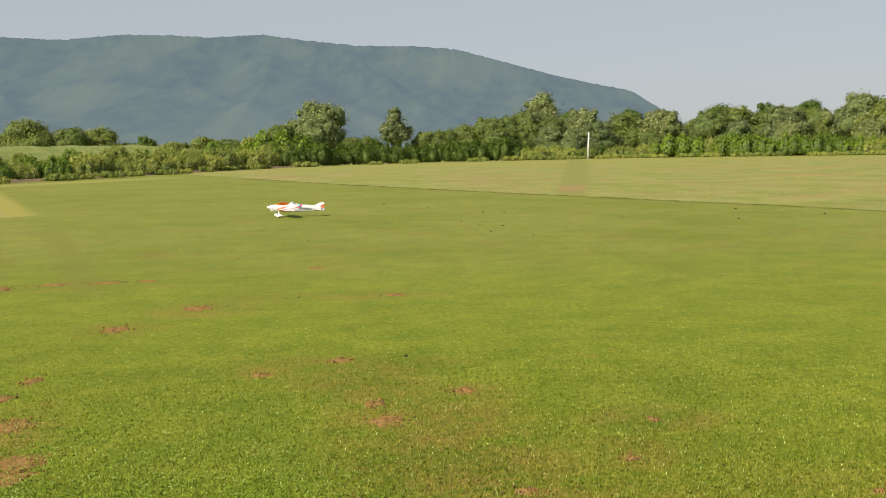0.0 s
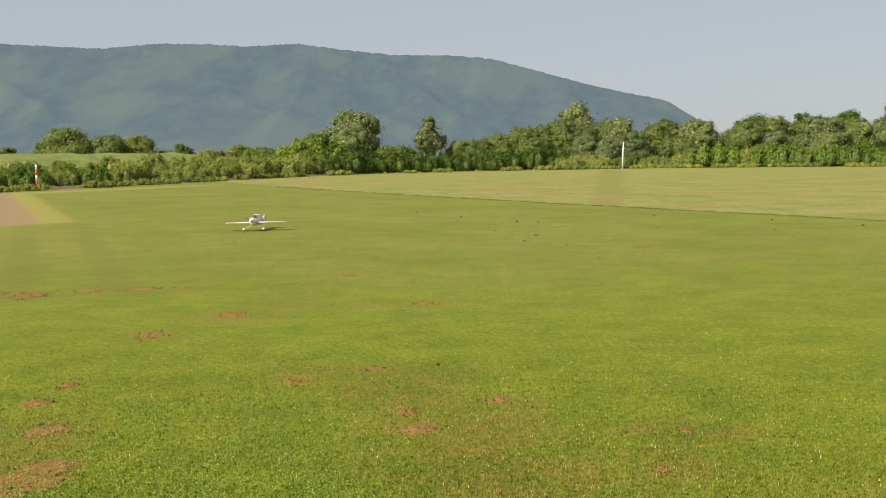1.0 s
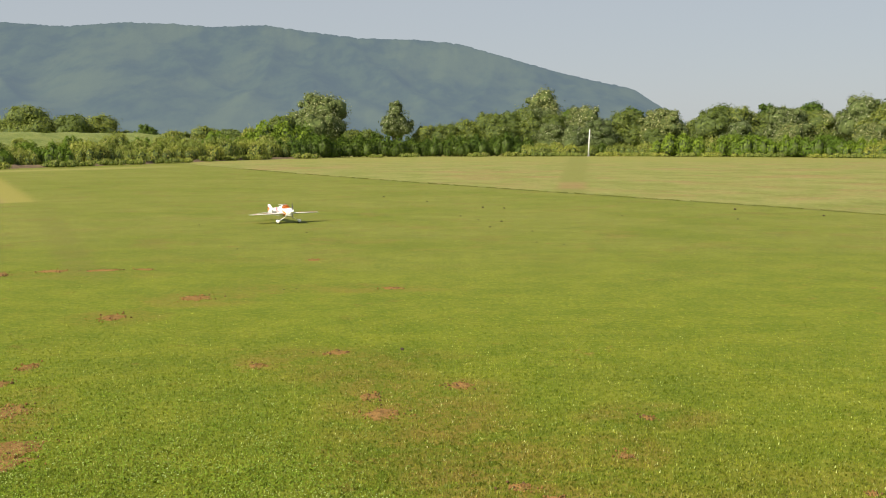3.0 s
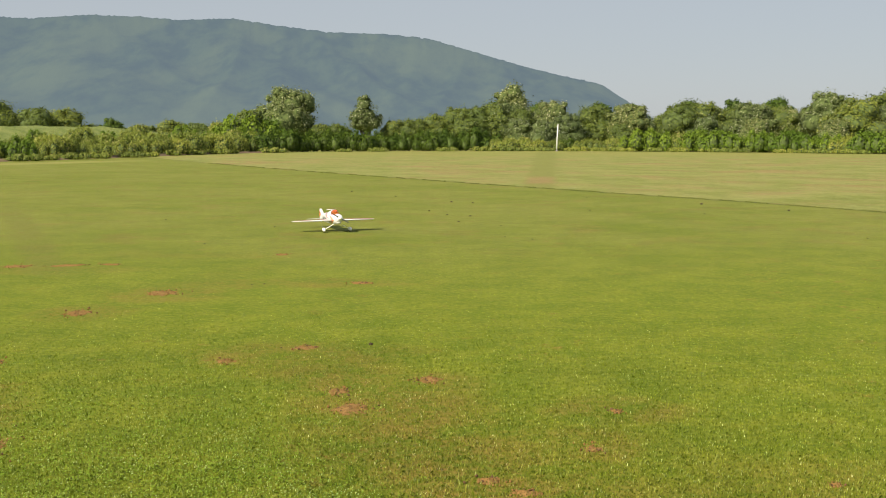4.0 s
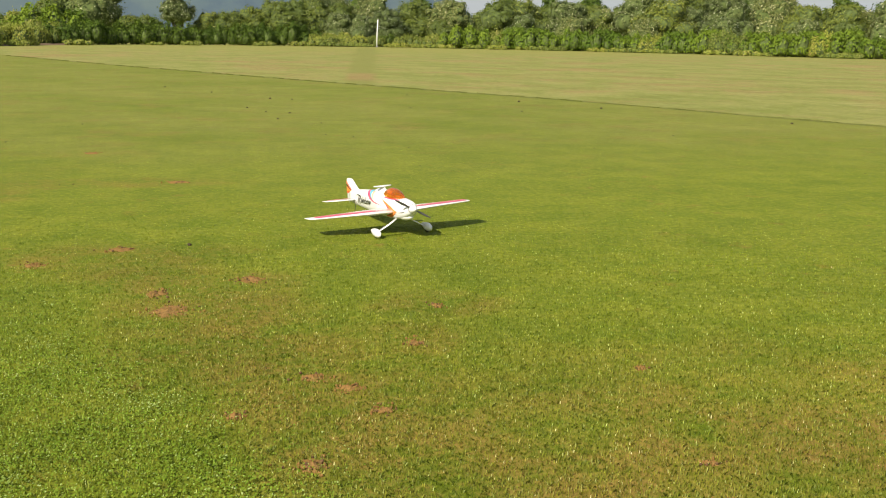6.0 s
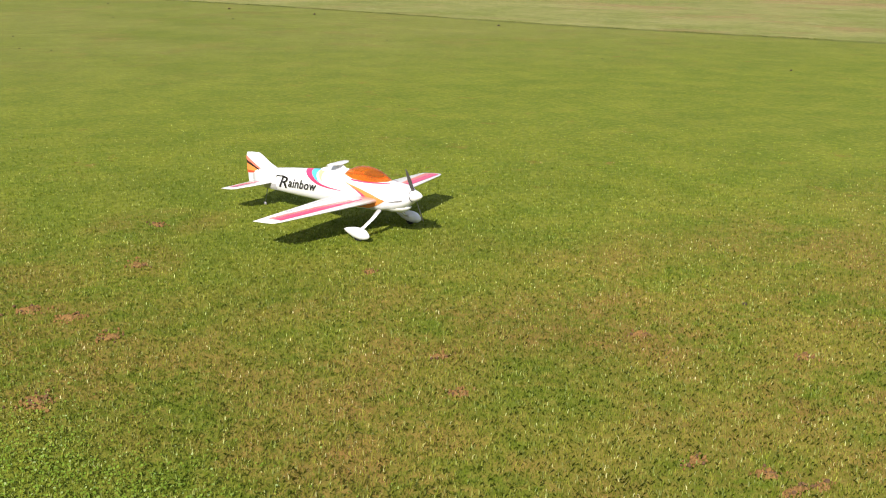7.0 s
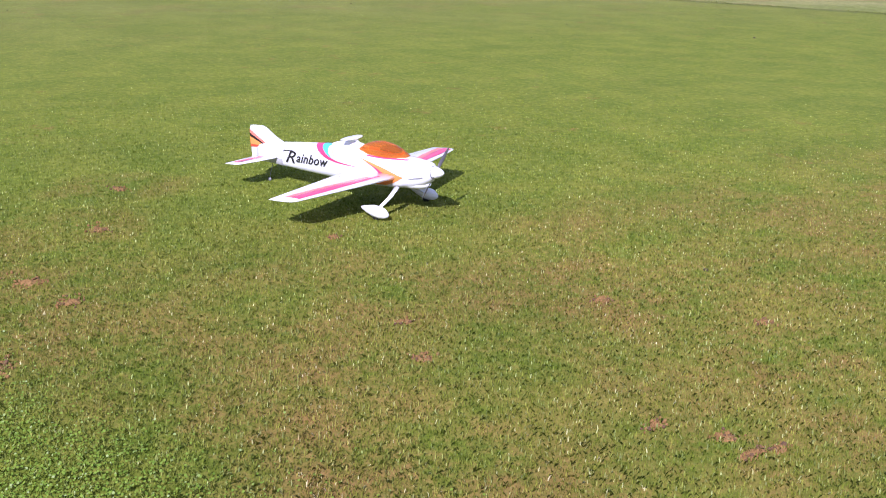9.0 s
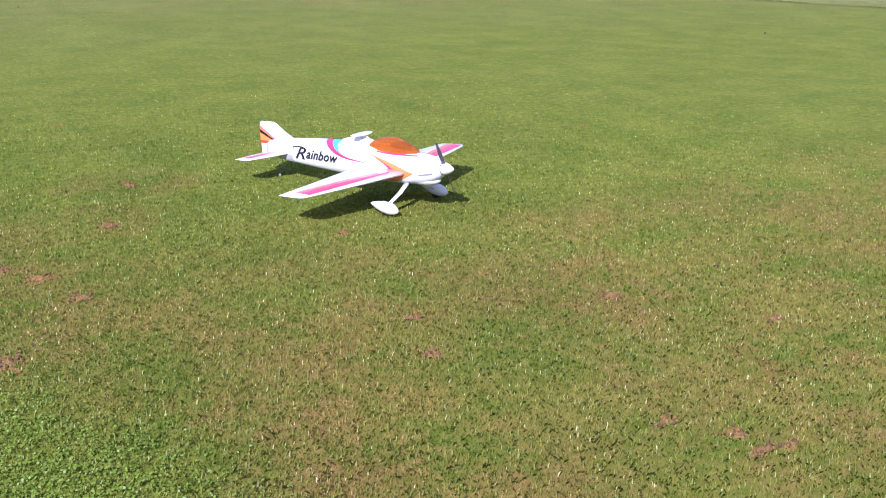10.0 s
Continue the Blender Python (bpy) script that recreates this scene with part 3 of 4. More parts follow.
SOILS = (
    (-0.36, 6.05, 0.21, 0.27), (-0.46, 6.48, 0.13, 0.18), (0.13, 6.78, 0.16, 0.19), (0.93, 5.22, 0.10, 0.13), (-2.98, 6.81, 0.21, 0.21), (-2.61, 6.11, 0.24, 0.35),
    (-2.30, 5.22, 0.40, 0.56), (-2.40, 4.90, 0.36, 0.32), (-2.96, 7.36, 0.13, 0.24), (-5.45, 12.55, 0.30, 0.62), (-4.85, 12.95, 0.34, 0.22), (-4.25, 13.02, 0.40, 0.16), (-3.75, 13.10, 0.22, 0.12), (-5.95, 12.60, 0.26, 0.40),
    (-2.55, 10.68, 0.30, 0.31), (-3.02, 9.49, 0.22, 0.32), (-0.80, 7.85, 0.18, 0.13), (-1.33, 7.40, 0.14, 0.16), (-1.74, 14.17, 0.16, 0.19), (-0.55, 11.39, 0.20, 0.16),
    (1.96, 4.62, 0.06, 0.07), (0.28, 3.71, 0.13, 0.14), (0.36, 4.72, 0.13, 0.10), (0.52, 4.55, 0.13, 0.09), (0.0, 4.27, 0.08, 0.08), (1.68, 3.13, 0.09, 0.06),
    (2.27, 2.17, 0.09, 0.05), (2.27, 2.05, 0.12, 0.05), (2.13, 2.34, 0.09, 0.04), (2.66, 3.34, 0.07, 0.05), (3.12, 2.85, 0.06, 0.06), (1.78, 3.48, 0.07, 0.05), (2.38, 2.04, 0.07, 0.04),
    (1.2, 5.95, 0.08, 0.11), (0.62, 4.25, 0.10, 0.10))
CLODS = (
    (-0.31, 7.96, 0.040), (-3.07, 15.62, 0.029), (1.62, 18.68, 0.037), (1.51, 16.61, 0.029), (-1.59, 11.32, 0.023), (-1.72, 11.28, 0.017), (3.35, 3.45, 0.025), (10.6, 10.5, 0.040),
    (0.9, 19.6, 0.046), (1.2, 21.0, 0.052), (0.75, 21.4, 0.040), (1.9, 16.2, 0.026), (0.4, 22.5, 0.046), (3.9, 22.6, 0.037), (2.5, 14.6, 0.020), (1.0, 25.5, 0.063), (1.5, 25.2, 0.052),
    (-0.4, 28.0, 0.057), (-1.7, 30.5, 0.063), (4.6, 27.2, 0.046), (6.1, 21.5, 0.046), (5.2, 14.4, 0.020), (7.6, 11.4, 0.020), (7.2, 16.2, 0.026), (9.0, 12.6, 0.023), (4.4, 9.6, 0.014),
    (6.9, 24.6, 0.071), (8.2, 22.4, 0.063), (10.6, 18.4, 0.057), (-2.4, 18.5, 0.034), (-4.7, 20.2, 0.034), (2.3, 12.6, 0.014))


def polar(az, d):
    return d * math.sin(radians(az)), d * math.cos(radians(az))


def front(az):
    """How far off the field's planted edge lies on a bearing."""
    return float(np.interp(az, (-40, -30, -24, -18, -14, -10, -5.5, 0, 5, 10, 20, 30, 36, 44, 60), (60, 64, 68, 77, 86, 99, 108, 113, 116, 117, 110, 100, 98, 102, 112)))


def plant():
    rng = random.Random(12)
    dark = [shrub("hedge_shrub", 100 + i, 2.5, 3.0, LEAF_DARK, 0.145, 1650, 7, label="dark green dense hedge shrub along the field edge", upright=0.5) for i in range(3)]
    bright = [shrub("weed_clump", 120 + i, 2.4, 3.2, LEAF_BRIGHT, 0.155, 1650, 8, label="bright green tall leafy weeds along the field edge", upright=0.5) for i in range(3)]
    straw = [shrub("reed_clump", 140 + i, 2.2, 3.4, LEAF_STRAW, 0.11, 2600, 8, label="yellowish green reeds and weeds on the bank", upright=1.2) for i in range(3)]
    low = [shrub("low_weed", 150 + i, 0.7, 2.6, LEAF_STRAW, 0.13, 800, 7, label="low dry weeds at the foot of the hedge", upright=0.8) for i in range(2)]
    olive = [limb_tree("round_tree", 160 + i, 6.0, 7.6, LEAF_OLIVE, 0.19, 4800, 0.02, 13, "olive green bushy tree behind the hedge") for i in range(3)]
    silver = [limb_tree("willow_tree", 180 + i, 6.2, 7.2, LEAF_SILVER, 0.19, 4800, 0.04, 13, "grey-green willow with pale leaf undersides") for i in range(3)]
    deep = [limb_tree("dark_tree", 200 + i, 6.0, 6.0, LEAF_DARK, 0.21, 3400, 0.12, 11, "dark green leafy tree farther back") for i in range(2)]
    tree_a = limb_tree("spreading_tree", 221, 7.2, 8.0, LEAF_SILVER, 0.17, 6200, 0.14, 18, "tall spreading tree with sunlit pale-flecked green crown above the hedge")
    tree_b = limb_tree("slender_tree", 232, 6.2, 4.0, LEAF_SILVER, 0.17, 3300, 0.24, 10, "slender pale-leaved tree standing above the hedge")
    tree_c = limb_tree("tall_willow", 243, 8.2, 6.4, LEAF_SILVER, 0.19, 5200, 0.08, 12, "tall grey-green willow rising over its neighbours")
    tree_d = limb_tree("big_willow", 254, 7.3, 7.4, LEAF_SILVER, 0.19, 6000, 0.05, 14, "big grey-green willow with pale leaves")

    def at(src, az, d, size=1.0, stretch=1.0, group="", z=0.0):
        x, y = polar(az, d)
        turn = rng.uniform(0, 360) if src not in dark + bright + straw + low else -az + rng.choice((0, 180)) + rng.uniform(-12, 12)
        return place(src, x, y, size, turn, group, z, stretch)

    # foot of the hedge, hedge and weeds, one after the other along the edge
    az = -34.0
    while az < 50:
        d = front(az)
        step = math.degrees(1.75 / d)
        if az < -9.5:
            at(rng.choice(straw + straw + straw + bright), az, d + rng.uniform(0, 2.5), rng.uniform(0.5, 0.78) * d / 78, rng.uniform(0.85, 1.15), "weeds on the bank")
            for _ in range(2):
                at(rng.choice(straw + straw + bright), az + rng.uniform(-0.7, 0.7), d + rng.uniform(3, 9), rng.uniform(0.62, 0.98) * d / 80, 1.0, "weeds on the bank")
            up = rng.uniform(10.5, 15.5)
            if az > -27: at(rng.choice(straw + bright[:1]), az + rng.uniform(-0.5, 0.5), d + up, rng.uniform(0.42, 0.66) * d / 80, 1.0, "weeds on the bank", z=(up - 9) * 0.3)
        elif az < 4.6:
            at(rng.choice(dark), az, d + rng.uniform(0.8, 1.6), rng.uniform(0.9, 1.1), rng.uniform(0.85, 1.05), "hedge shrubs")
        elif az < 12:
            at(rng.choice(straw + bright + dark[:1]), az, d + rng.uniform(0, 1.2), rng.uniform(0.7, 0.9), 0.85, "weeds at the field edge")
        else:
            at(rng.choice(bright + bright + straw[:1]), az, d + rng.uniform(0, 1.5), rng.uniform(0.9, 1.2), rng.uniform(0.85, 1.0), "weeds at the field edge")
        if rng.random() < (0.3 if -9.5 < az < 5 else 0.8):
            at(rng.choice(low), az + rng.uniform(-0.4, 0.4), d - rng.uniform(0.8, 1.8), rng.uniform(0.5, 0.8), 1.0, "low weeds")
        az += step
    # trees in a loose belt behind
    for az in np.arange(4.2, 45, 1.15):
        if 25.2 < az < 29.5:
            continue
        d = front(az) + rng.uniform(9, 16)
        src = rng.choice(olive + silver + silver[:2])
        at(src, az + rng.uniform(-0.65, 0.65), d, rng.uniform(0.76, 1.06) * (0.93 if 10.5 < az < 25 else 0.94), rng.uniform(0.9, 1.08), "trees behind the hedge")
    for az in np.arange(5.0, 45, 2.4):
        at(rng.choice(deep + olive[:1]), az + rng.uniform(-0.6, 0.6), front(az) + rng.uniform(24, 36), rng.uniform(1.0, 1.22) * (0.92 if 10.5 < az < 25 else 0.98), 1.0, "trees behind the hedge")
    for az in np.arange(5.5, 44, 2.1):
        at(rng.choice(olive + silver + bright), az + rng.uniform(-0.5, 0.5), front(az) + rng.uniform(3.5, 6), rng.uniform(0.50, 0.68), 1.0, "trees behind the hedge")
    # lower belt behind the dark hedge
    for az, size in ((-9.6, 0.55), (-8.4, 0.74), (-3.9, 0.5), (-0.9, 0.58), (0.5, 0.62), (1.5, 0.70), (2.6, 0.84), (3.6, 0.86), (4.5, 0.95), (-5.0, 0.5), (-0.2, 0.6)):
        at(rng.choice(olive + bright if az < -8 else olive), az, front(az) + 12, size, 1.0, "trees behind the hedge")
    at(bright[0], -8.7, 112, 1.75, 1.0), at(bright[1], -7.6, 113, 1.5, 1.0), at(bright[2], -9.6, 110, 1.35, 1.0)
    # farther mounds on the bank side
    for az, d, size, st in ((-21.2, 128, 0.98, 0.98), (-22.4, 130, 0.82, 0.9), (-19.4, 128, 0.80, 1.0), (-18.2, 130, 0.92, 0.86), (-16.9, 132, 0.62, 0.8), (-12.6, 150, 0.8, 0.78), (-11.4, 150, 0.72, 0.8), (-13.8, 150, 0.62, 0.8), (-10.2, 140, 0.7, 0.8)):
        at(rng.choice(olive), az, d, size, st, "trees behind the bank")
    for az, d, size in ((-24.3, 130, 0.66), (-26.5, 132, 0.72), (-28.5, 130, 0.8), (-31, 130, 0.9), (-34, 130, 0.8)):
        at(rng.choice(deep), az, d, size, 0.9, "trees behind the bank")
    at(deep[0], -15.7, 103, 0.52, 1.05), at(olive[1], -16.3, 106, 0.36, 1.0)
    # the four that stand out
    for ob, az, d in ((tree_a, -6.6, 122), (tree_b, -2.45, 122), (tree_c, 5.6, 133), (tree_d, 26.2, 126)):
        ob.matrix_basis = pose(*polar(az, d), 0, 0, 0, rng.uniform(0, 360))
    at(tree_d, 28.9, 127, 0.98, 1.0), at(tree_d, 27.6, 134, 0.9, 1.0)
    # the patterns that were copied take a place in the belt themselves
    for i, ob in enumerate(dark + bright + straw + low + olive + silver + deep):
        a = 53.0 + 1.3 * i
        ob.matrix_basis = pose(*polar(a, front(a) + 4 + (i % 3) * 4), 0, 0, 0, 40 * i)
    # raw earth along the foot of the bank
    verts, faces = [], []
    n = 90
    for i in range(n + 1):
        a = -36 + 29 * i / n
        k = 0.5 + 0.5 * noise.noise(Vector((a * 2.1, 3, 0)))
        for off, h in ((-1.3 - 0.5 * k, -0.03), (-0.9, 0.14 * k - 0.02), (-0.3, 0.05 + 0.22 * k), (0.5, 0.15), (1.4, -0.03)):
            x, y = polar(a, front(a) + off + 0.35 * noise.noise(Vector((a * 3.7, off, 1))))
            verts.append((x, y, h * (1 + 0.3 * noise.noise(Vector((a * 6.0, off, 2)))) if h > 0 else h))
    for i in range(n):
        for j in range(4):
            q = i * 5 + j
            faces.append((q, q + 5, q + 6, q + 1))
    ob = new("earth_edge", mesh_from("earth_edge", verts, faces, DARK_SOIL, True))
    tagged(ob, "raw brown earth edge at the foot of the weeds", "earth bank", kind="structure")
    # grassy bank
    verts, faces = [], []
    n = 60
    for i in range(n + 1):
        a = -46 + 39 * i / n
        end = min(1.0, (n - i) / 12)
        for off, h in ((9, -0.05), (14, 1.5), (18, 2.5), (21, 2.7), (26, 2.5), (36, -0.05)):
            x, y = polar(a, front(a) + off)
            verts.append((x, y, 0.9 * h * end * (1 + 0.08 * noise.noise(Vector((a * 0.9, off, 0)))) - (0.05 if end < 1 else 0)))
    for i in range(n):
        for j in range(5):
            q = i * 6 + j
            faces.append((q, q + 6, q + 7, q + 1))
    ob = new("embankment", mesh_from("embankment", verts, faces, BANK, True))
    tagged(ob, "low grassy embankment behind the weeds", "embankment", kind="structure")


def make_bank():
    n = Nodes("bank_grass", 0.9)
    f, g = n.noise(0.9, 5, 0.7), n.noise(7.0, 4, 0.7)
    c = n.mix(n.step(f, 0.35, 0.65), (0.15, 0.20, 0.03), (0.24, 0.27, 0.06))
    n.colour(n.mix(n.math("MULTIPLY", n.step(g, 0.45, 0.7), 0.5), c, (0.09, 0.13, 0.03)))
    n.bump(g, 0.8, 0.25)
    return n.m


BANK = make_bank()
DARK_SOIL = plain("damp_earth", (0.135, 0.088, 0.044), 0.95, grain=0.35, scale=1.6)


def build_posts():
    x, y = polar(7.95, 115.2)
    root = tagged(new("marker_pole"), "slim white marker pole standing before the hedge", "pole")
    part("shaft", mesh_from("shaft", *tube([(0, 0, -0.05), (0.03, 0, 1.4), (0.11, 0, 2.85)], [0.075, 0.07, 0.06], 10), POLEWHITE, True), root)
    part("cap", mesh_from("cap", *tube([(0.11, 0, 2.85), (0.112, 0, 2.9)], [0.085, 0.05], 10), POLEWHITE, True), root)
    part("foot", mesh_from("foot", *tube([(0, 0, -0.05), (0, 0, 0.12)], [0.15, 0.11], 10), GREY, True), root)
    root.matrix_world = pose(x, y, 0)
    x, y = polar(-22.95, 68.2)
    root = tagged(new("marker_post"), "red and white banded marker post among the weeds", "post")
    for i in range(5):
        part("band", mesh_from("band", *tube([(0, 0, 0.32 * i - 0.03), (0, 0, 0.32 * (i + 1) - 0.03)], [0.06, 0.06], 10), POLERED if i % 2 else POLEWHITE, True), root)
    root.matrix_world = pose(x, y, 0)
    x, y = polar(24.65, 165)
    root = tagged(new("utility_pole"), "dark timber utility pole behind the trees", "utility pole")
    part("shaft", mesh_from("shaft", *tube([(0, 0, -0.1), (0, 0, 10.2)], [0.17, 0.12], 10), WOODPOLE, True), root)
    part("crossarm", mesh_from("crossarm", *tube([(-0.35, 0, 9.6), (0.35, 0, 9.6)], [0.06, 0.06], 6), WOODPOLE), root)
    root.matrix_world = pose(x, y, 0)



# ---- mountain ----
RIDGE = ((-70, 4.6), (-55, 5.3), (-42, 5.9), (-34, 6.2), (-26, 6.1), (-22.9, 6.0), (-19.6, 5.9), (-16.8, 6.18), (-14.3, 6.2), (-12.2, 6.07), (-9.4, 6.22), (-6.7, 5.85), (-4.3, 5.58),
         (-1.2, 5.52), (0.9, 5.3), (3.3, 4.63), (6.3, 3.75), (9.3, 3.04), (10.2, 2.86), (12.0, 1.72), (13.0, 1.0), (15, 0.8), (20, 0.6), (30, 0.4))


def build_mountain():
    az0, az1, nx, ny = -70.0, 30.0, 800, 60
    verts, faces = [], []
    for i in range(nx + 1):
        az = az0 + (az1 - az0) * i / nx
        el = float(np.interp(az, [r[0] for r in RIDGE], [r[1] for r in RIDGE]))
        fringe = 0.05 * noise.noise(Vector((az * 2.3, 0, 0))) + 0.05 * noise.noise(Vector((az * 7.0, 4, 0))) + 0.03 * noise.noise(Vector((az * 17.0, 8, 0)))
        for j in range(ny + 1):
            f = j / ny
            dist = 1750 + 1250 * f if f < 0.85 else 1750 + 1250 * 0.85 + (f - 0.85) * 5200
            g = min(1.0, f / 0.82)
            spur = abs(noise.noise(Vector((az * 0.2 + 2.2 * f, f * 0.9, 2.0)))) * 0.42 + abs(noise.noise(Vector((az * 0.42 - 1.6 * f, f * 1.3, 7.0)))) * 0.24
            h = g ** 1.15 * (1 - spur * (1 - g ** 3) * 1.1)
            if f > 0.82:
                h = 1.0 - 0.9 * (f - 0.82) / 0.18
            top = 3000 * math.tan(radians(el + fringe * g ** 9))
            # keep the skyline where it stands whatever its distance
            z = max(-1.0, h * top * (1750 + 1250 * 0.82) / 3000 + 0)
            verts.append((dist * math.sin(radians(az)), dist * math.cos(radians(az)), z - (1.0 if f == 0 else 0)))
    for i in range(nx):
        for j in range(ny):
            a = i * (ny + 1) + j
            faces.append((a, a + ny + 1, a + ny + 2, a + 1))
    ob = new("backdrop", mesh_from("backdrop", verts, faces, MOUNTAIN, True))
    tagged(ob, "long forested mountain ridge with distance haze put in as a blue glow", "mountain", kind="structure")


# ---- model airplane ----
SQUAT = pose(0, 0, 0, 0, -5.0, 0)      # it rests tail-down on its tail wheel
HUB = SQUAT @ pose(0.235, 0, 0.231)
# station, middle height, half width, half height
BODY = ((0.236, 0.231, 0.035, 0.035), (0.222, 0.230, 0.047, 0.050), (0.19, 0.226, 0.056, 0.064), (0.12, 0.221, 0.063, 0.080), (0.0, 0.224, 0.068, 0.092), (-0.15, 0.232, 0.068, 0.099), (-0.30, 0.241, 0.063, 0.100),
        (-0.50, 0.250, 0.053, 0.094), (-0.70, 0.256, 0.041, 0.082), (-0.90, 0.261, 0.026, 0.066), (-1.055, 0.262, 0.010, 0.054))


def body_at(x):
    xs = [b[0] for b in BODY][::-1]
    return [float(np.interp(x, xs, [b[i] for b in BODY][::-1])) for i in (1, 2, 3)]


def skin(x, deg, out=0.0):
    """A point of the fuselage's skin; deg runs from the top (0) down the right side to the keel (180)."""
    zc, hw, hh = body_at(x)
    s, c = math.sin(radians(deg)), math.cos(radians(deg))
    f = lambda q: math.copysign(abs(q) ** 0.78, q)
    return Vector((x, -(hw + out) * f(s), zc + (hh + out) * f(c)))


def skin_band(name, near, far, steps, mat, parent, flip, out=0.002, cross=3):
    """A strip of film on the skin between two curves of (station, degrees)."""
    rows = []
    for i in range(steps + 1):
        f = i / steps
        (xa, da), (xb, db) = near(f), far(f)
        row = []
        for j in range(cross + 1):
            g = j / cross
            p = skin(xa + (xb - xa) * g, da + (db - da) * g, out)
            row.append(Vector((p.x, -p.y if flip else p.y, p.z)))
        rows.append(row)
    v, f = loft(rows, closed=False, caps=False)
    return part(name, mesh_from(name, v, f, mat, True), parent)


def foil(y, le, te, z, thick, n=14):
    """A closed symmetric aerofoil ring at the span y."""
    up, dn = [], []
    for i in range(n + 1):
        s = (1 - math.cos(math.pi * i / n)) / 2
        t = thick * (le - te) * 5 * (0.2969 * math.sqrt(s) - 0.126 * s - 0.3516 * s * s + 0.2843 * s ** 3 - 0.1015 * s ** 4) / 1.0
        up.append((le + (te - le) * s, y, z + t))
        dn.append((le + (te - le) * s, y, z - t))
    return up + dn[-2:0:-1]


WING = ((0.045, 0.030, -0.345, 0.11), (0.30, -0.025, -0.320, 0.11), (0.67, -0.105, -0.287, 0.10), (0.705, -0.120, -0.283, 0.07), (0.718, -0.150, -0.280, 0.03))
WING_Z = 0.200


def wing_top(y, s, out=0.0028):
    ys = [w[0] for w in WING]
    le, te, th = (float(np.interp(y, ys, [w[i] for w in WING])) for i in (1, 2, 3))
    t = th * (le - te) * 5 * (0.2969 * math.sqrt(s) - 0.126 * s - 0.3516 * s * s + 0.2843 * s ** 3 - 0.1015 * s ** 4)
    return Vector((le + (te - le) * s, y, WING_Z + t + out))


def wing_band(name, ends, mat, parent, side, steps=8, cross=6):
    """Film on a wing's upper skin between (span, chord share from, to) at its two ends."""
    (y0, a0, b0), (y1, a1, b1) = ends
    rows = []
    for i in range(steps + 1):
        f = i / steps
        y, a, b = y0 + (y1 - y0) * f, a0 + (a1 - a0) * f, b0 + (b1 - b0) * f
        rows.append([Vector((p.x, p.y * side, p.z)) for p in (wing_top(y, a + (b - a) * j / cross) for j in range(cross + 1))])
    v, f = loft(rows, closed=False, caps=False)
    return part(name, mesh_from(name, v, f, mat, True), parent)


def slab(outline, half, axis, bulge=0.5):
    """A plate from an outline of (x, other) with softly thinned edges, thick along axis 'y' or 'z'."""
    k = len(outline)
    cx, cz = sum(p[0] for p in outline) / k, sum(p[1] for p in outline) / k
    rings = []
    for t, s in ((-1.0, 0.90), (-0.6, 0.985), (0.0, 1.0), (0.6, 0.985), (1.0, 0.90)):
        ring = []
        for x, q in outline:
            a, b = cx + (x - cx) * s, cz + (q - cz) * s
            ring.append((a, t * half, b) if axis == "y" else (a, b, t * half))
        rings.append(ring)
    return loft(rings)


def lettering(parent, side):
    """The name in slanted letters along the fuselage, with a large capital."""
    bm = bmesh.new()
    for text, size, start, share, drop in (("R", 0.104, 0.0, 0.275, 0.010), ("ainbow", 0.080, 0.262, 0.738, 0.0)):
        cu = bpy.data.curves.new("lettering", "FONT")
        cu.body, cu.size, cu.shear, cu.resolution_u, cu.space_character, cu.offset = text, size, 0.5, 3, 1.06, 0.0006 if text == "R" else 0.0012
        tmp = new("lettering_source", cu)
        bpy.context.view_layer.update()
        me = bpy.data.meshes.new_from_object(tmp.evaluated_get(bpy.context.evaluated_depsgraph_get()))
        bpy.data.objects.remove(tmp)
        low, wide = min(v.co.x for v in me.vertices), max(v.co.x for v in me.vertices)
        for v in me.vertices:
            v.co = Vector((start + share * (v.co.x - low) / (wide - low), v.co.y - drop, 0))
        bm.from_mesh(me)
        bpy.data.meshes.remove(me)
    bmesh.ops.triangulate(bm, faces=bm.faces)
    # the capital's bowl begins in a flourish before its stem
    pts = [(-0.045, 0.043), (-0.040, 0.054), (-0.01, 0.062), (0.20, 0.065)]
    for (ua, ha), (ub, hb) in zip(pts, pts[1:]):
        bm.faces.new([bm.verts.new((q, w, 0)) for q, w in ((ua, ha), (ub, hb), (ub, hb - 0.006), (ua, ha - 0.006))])
    for v in bm.verts:
        u, h = v.co.x, v.co.y
        x = (-0.80 + 0.35 * u) if side < 0 else (-0.45 - 0.35 * u)
        z = 0.232 + h - 0.012 * u
        zc, hw, hh = body_at(x)
        q = max(-0.98, min(0.98, (z - zc) / hh))
        s = (1 - abs(q) ** (1 / 0.39)) ** 0.39
        v.co = Vector((x, side * (hw * s + 0.0045), z))
    me = bm_mesh("lettering", bm, BLACK, False)
    return part("lettering", me, parent, "black slanted painted name")


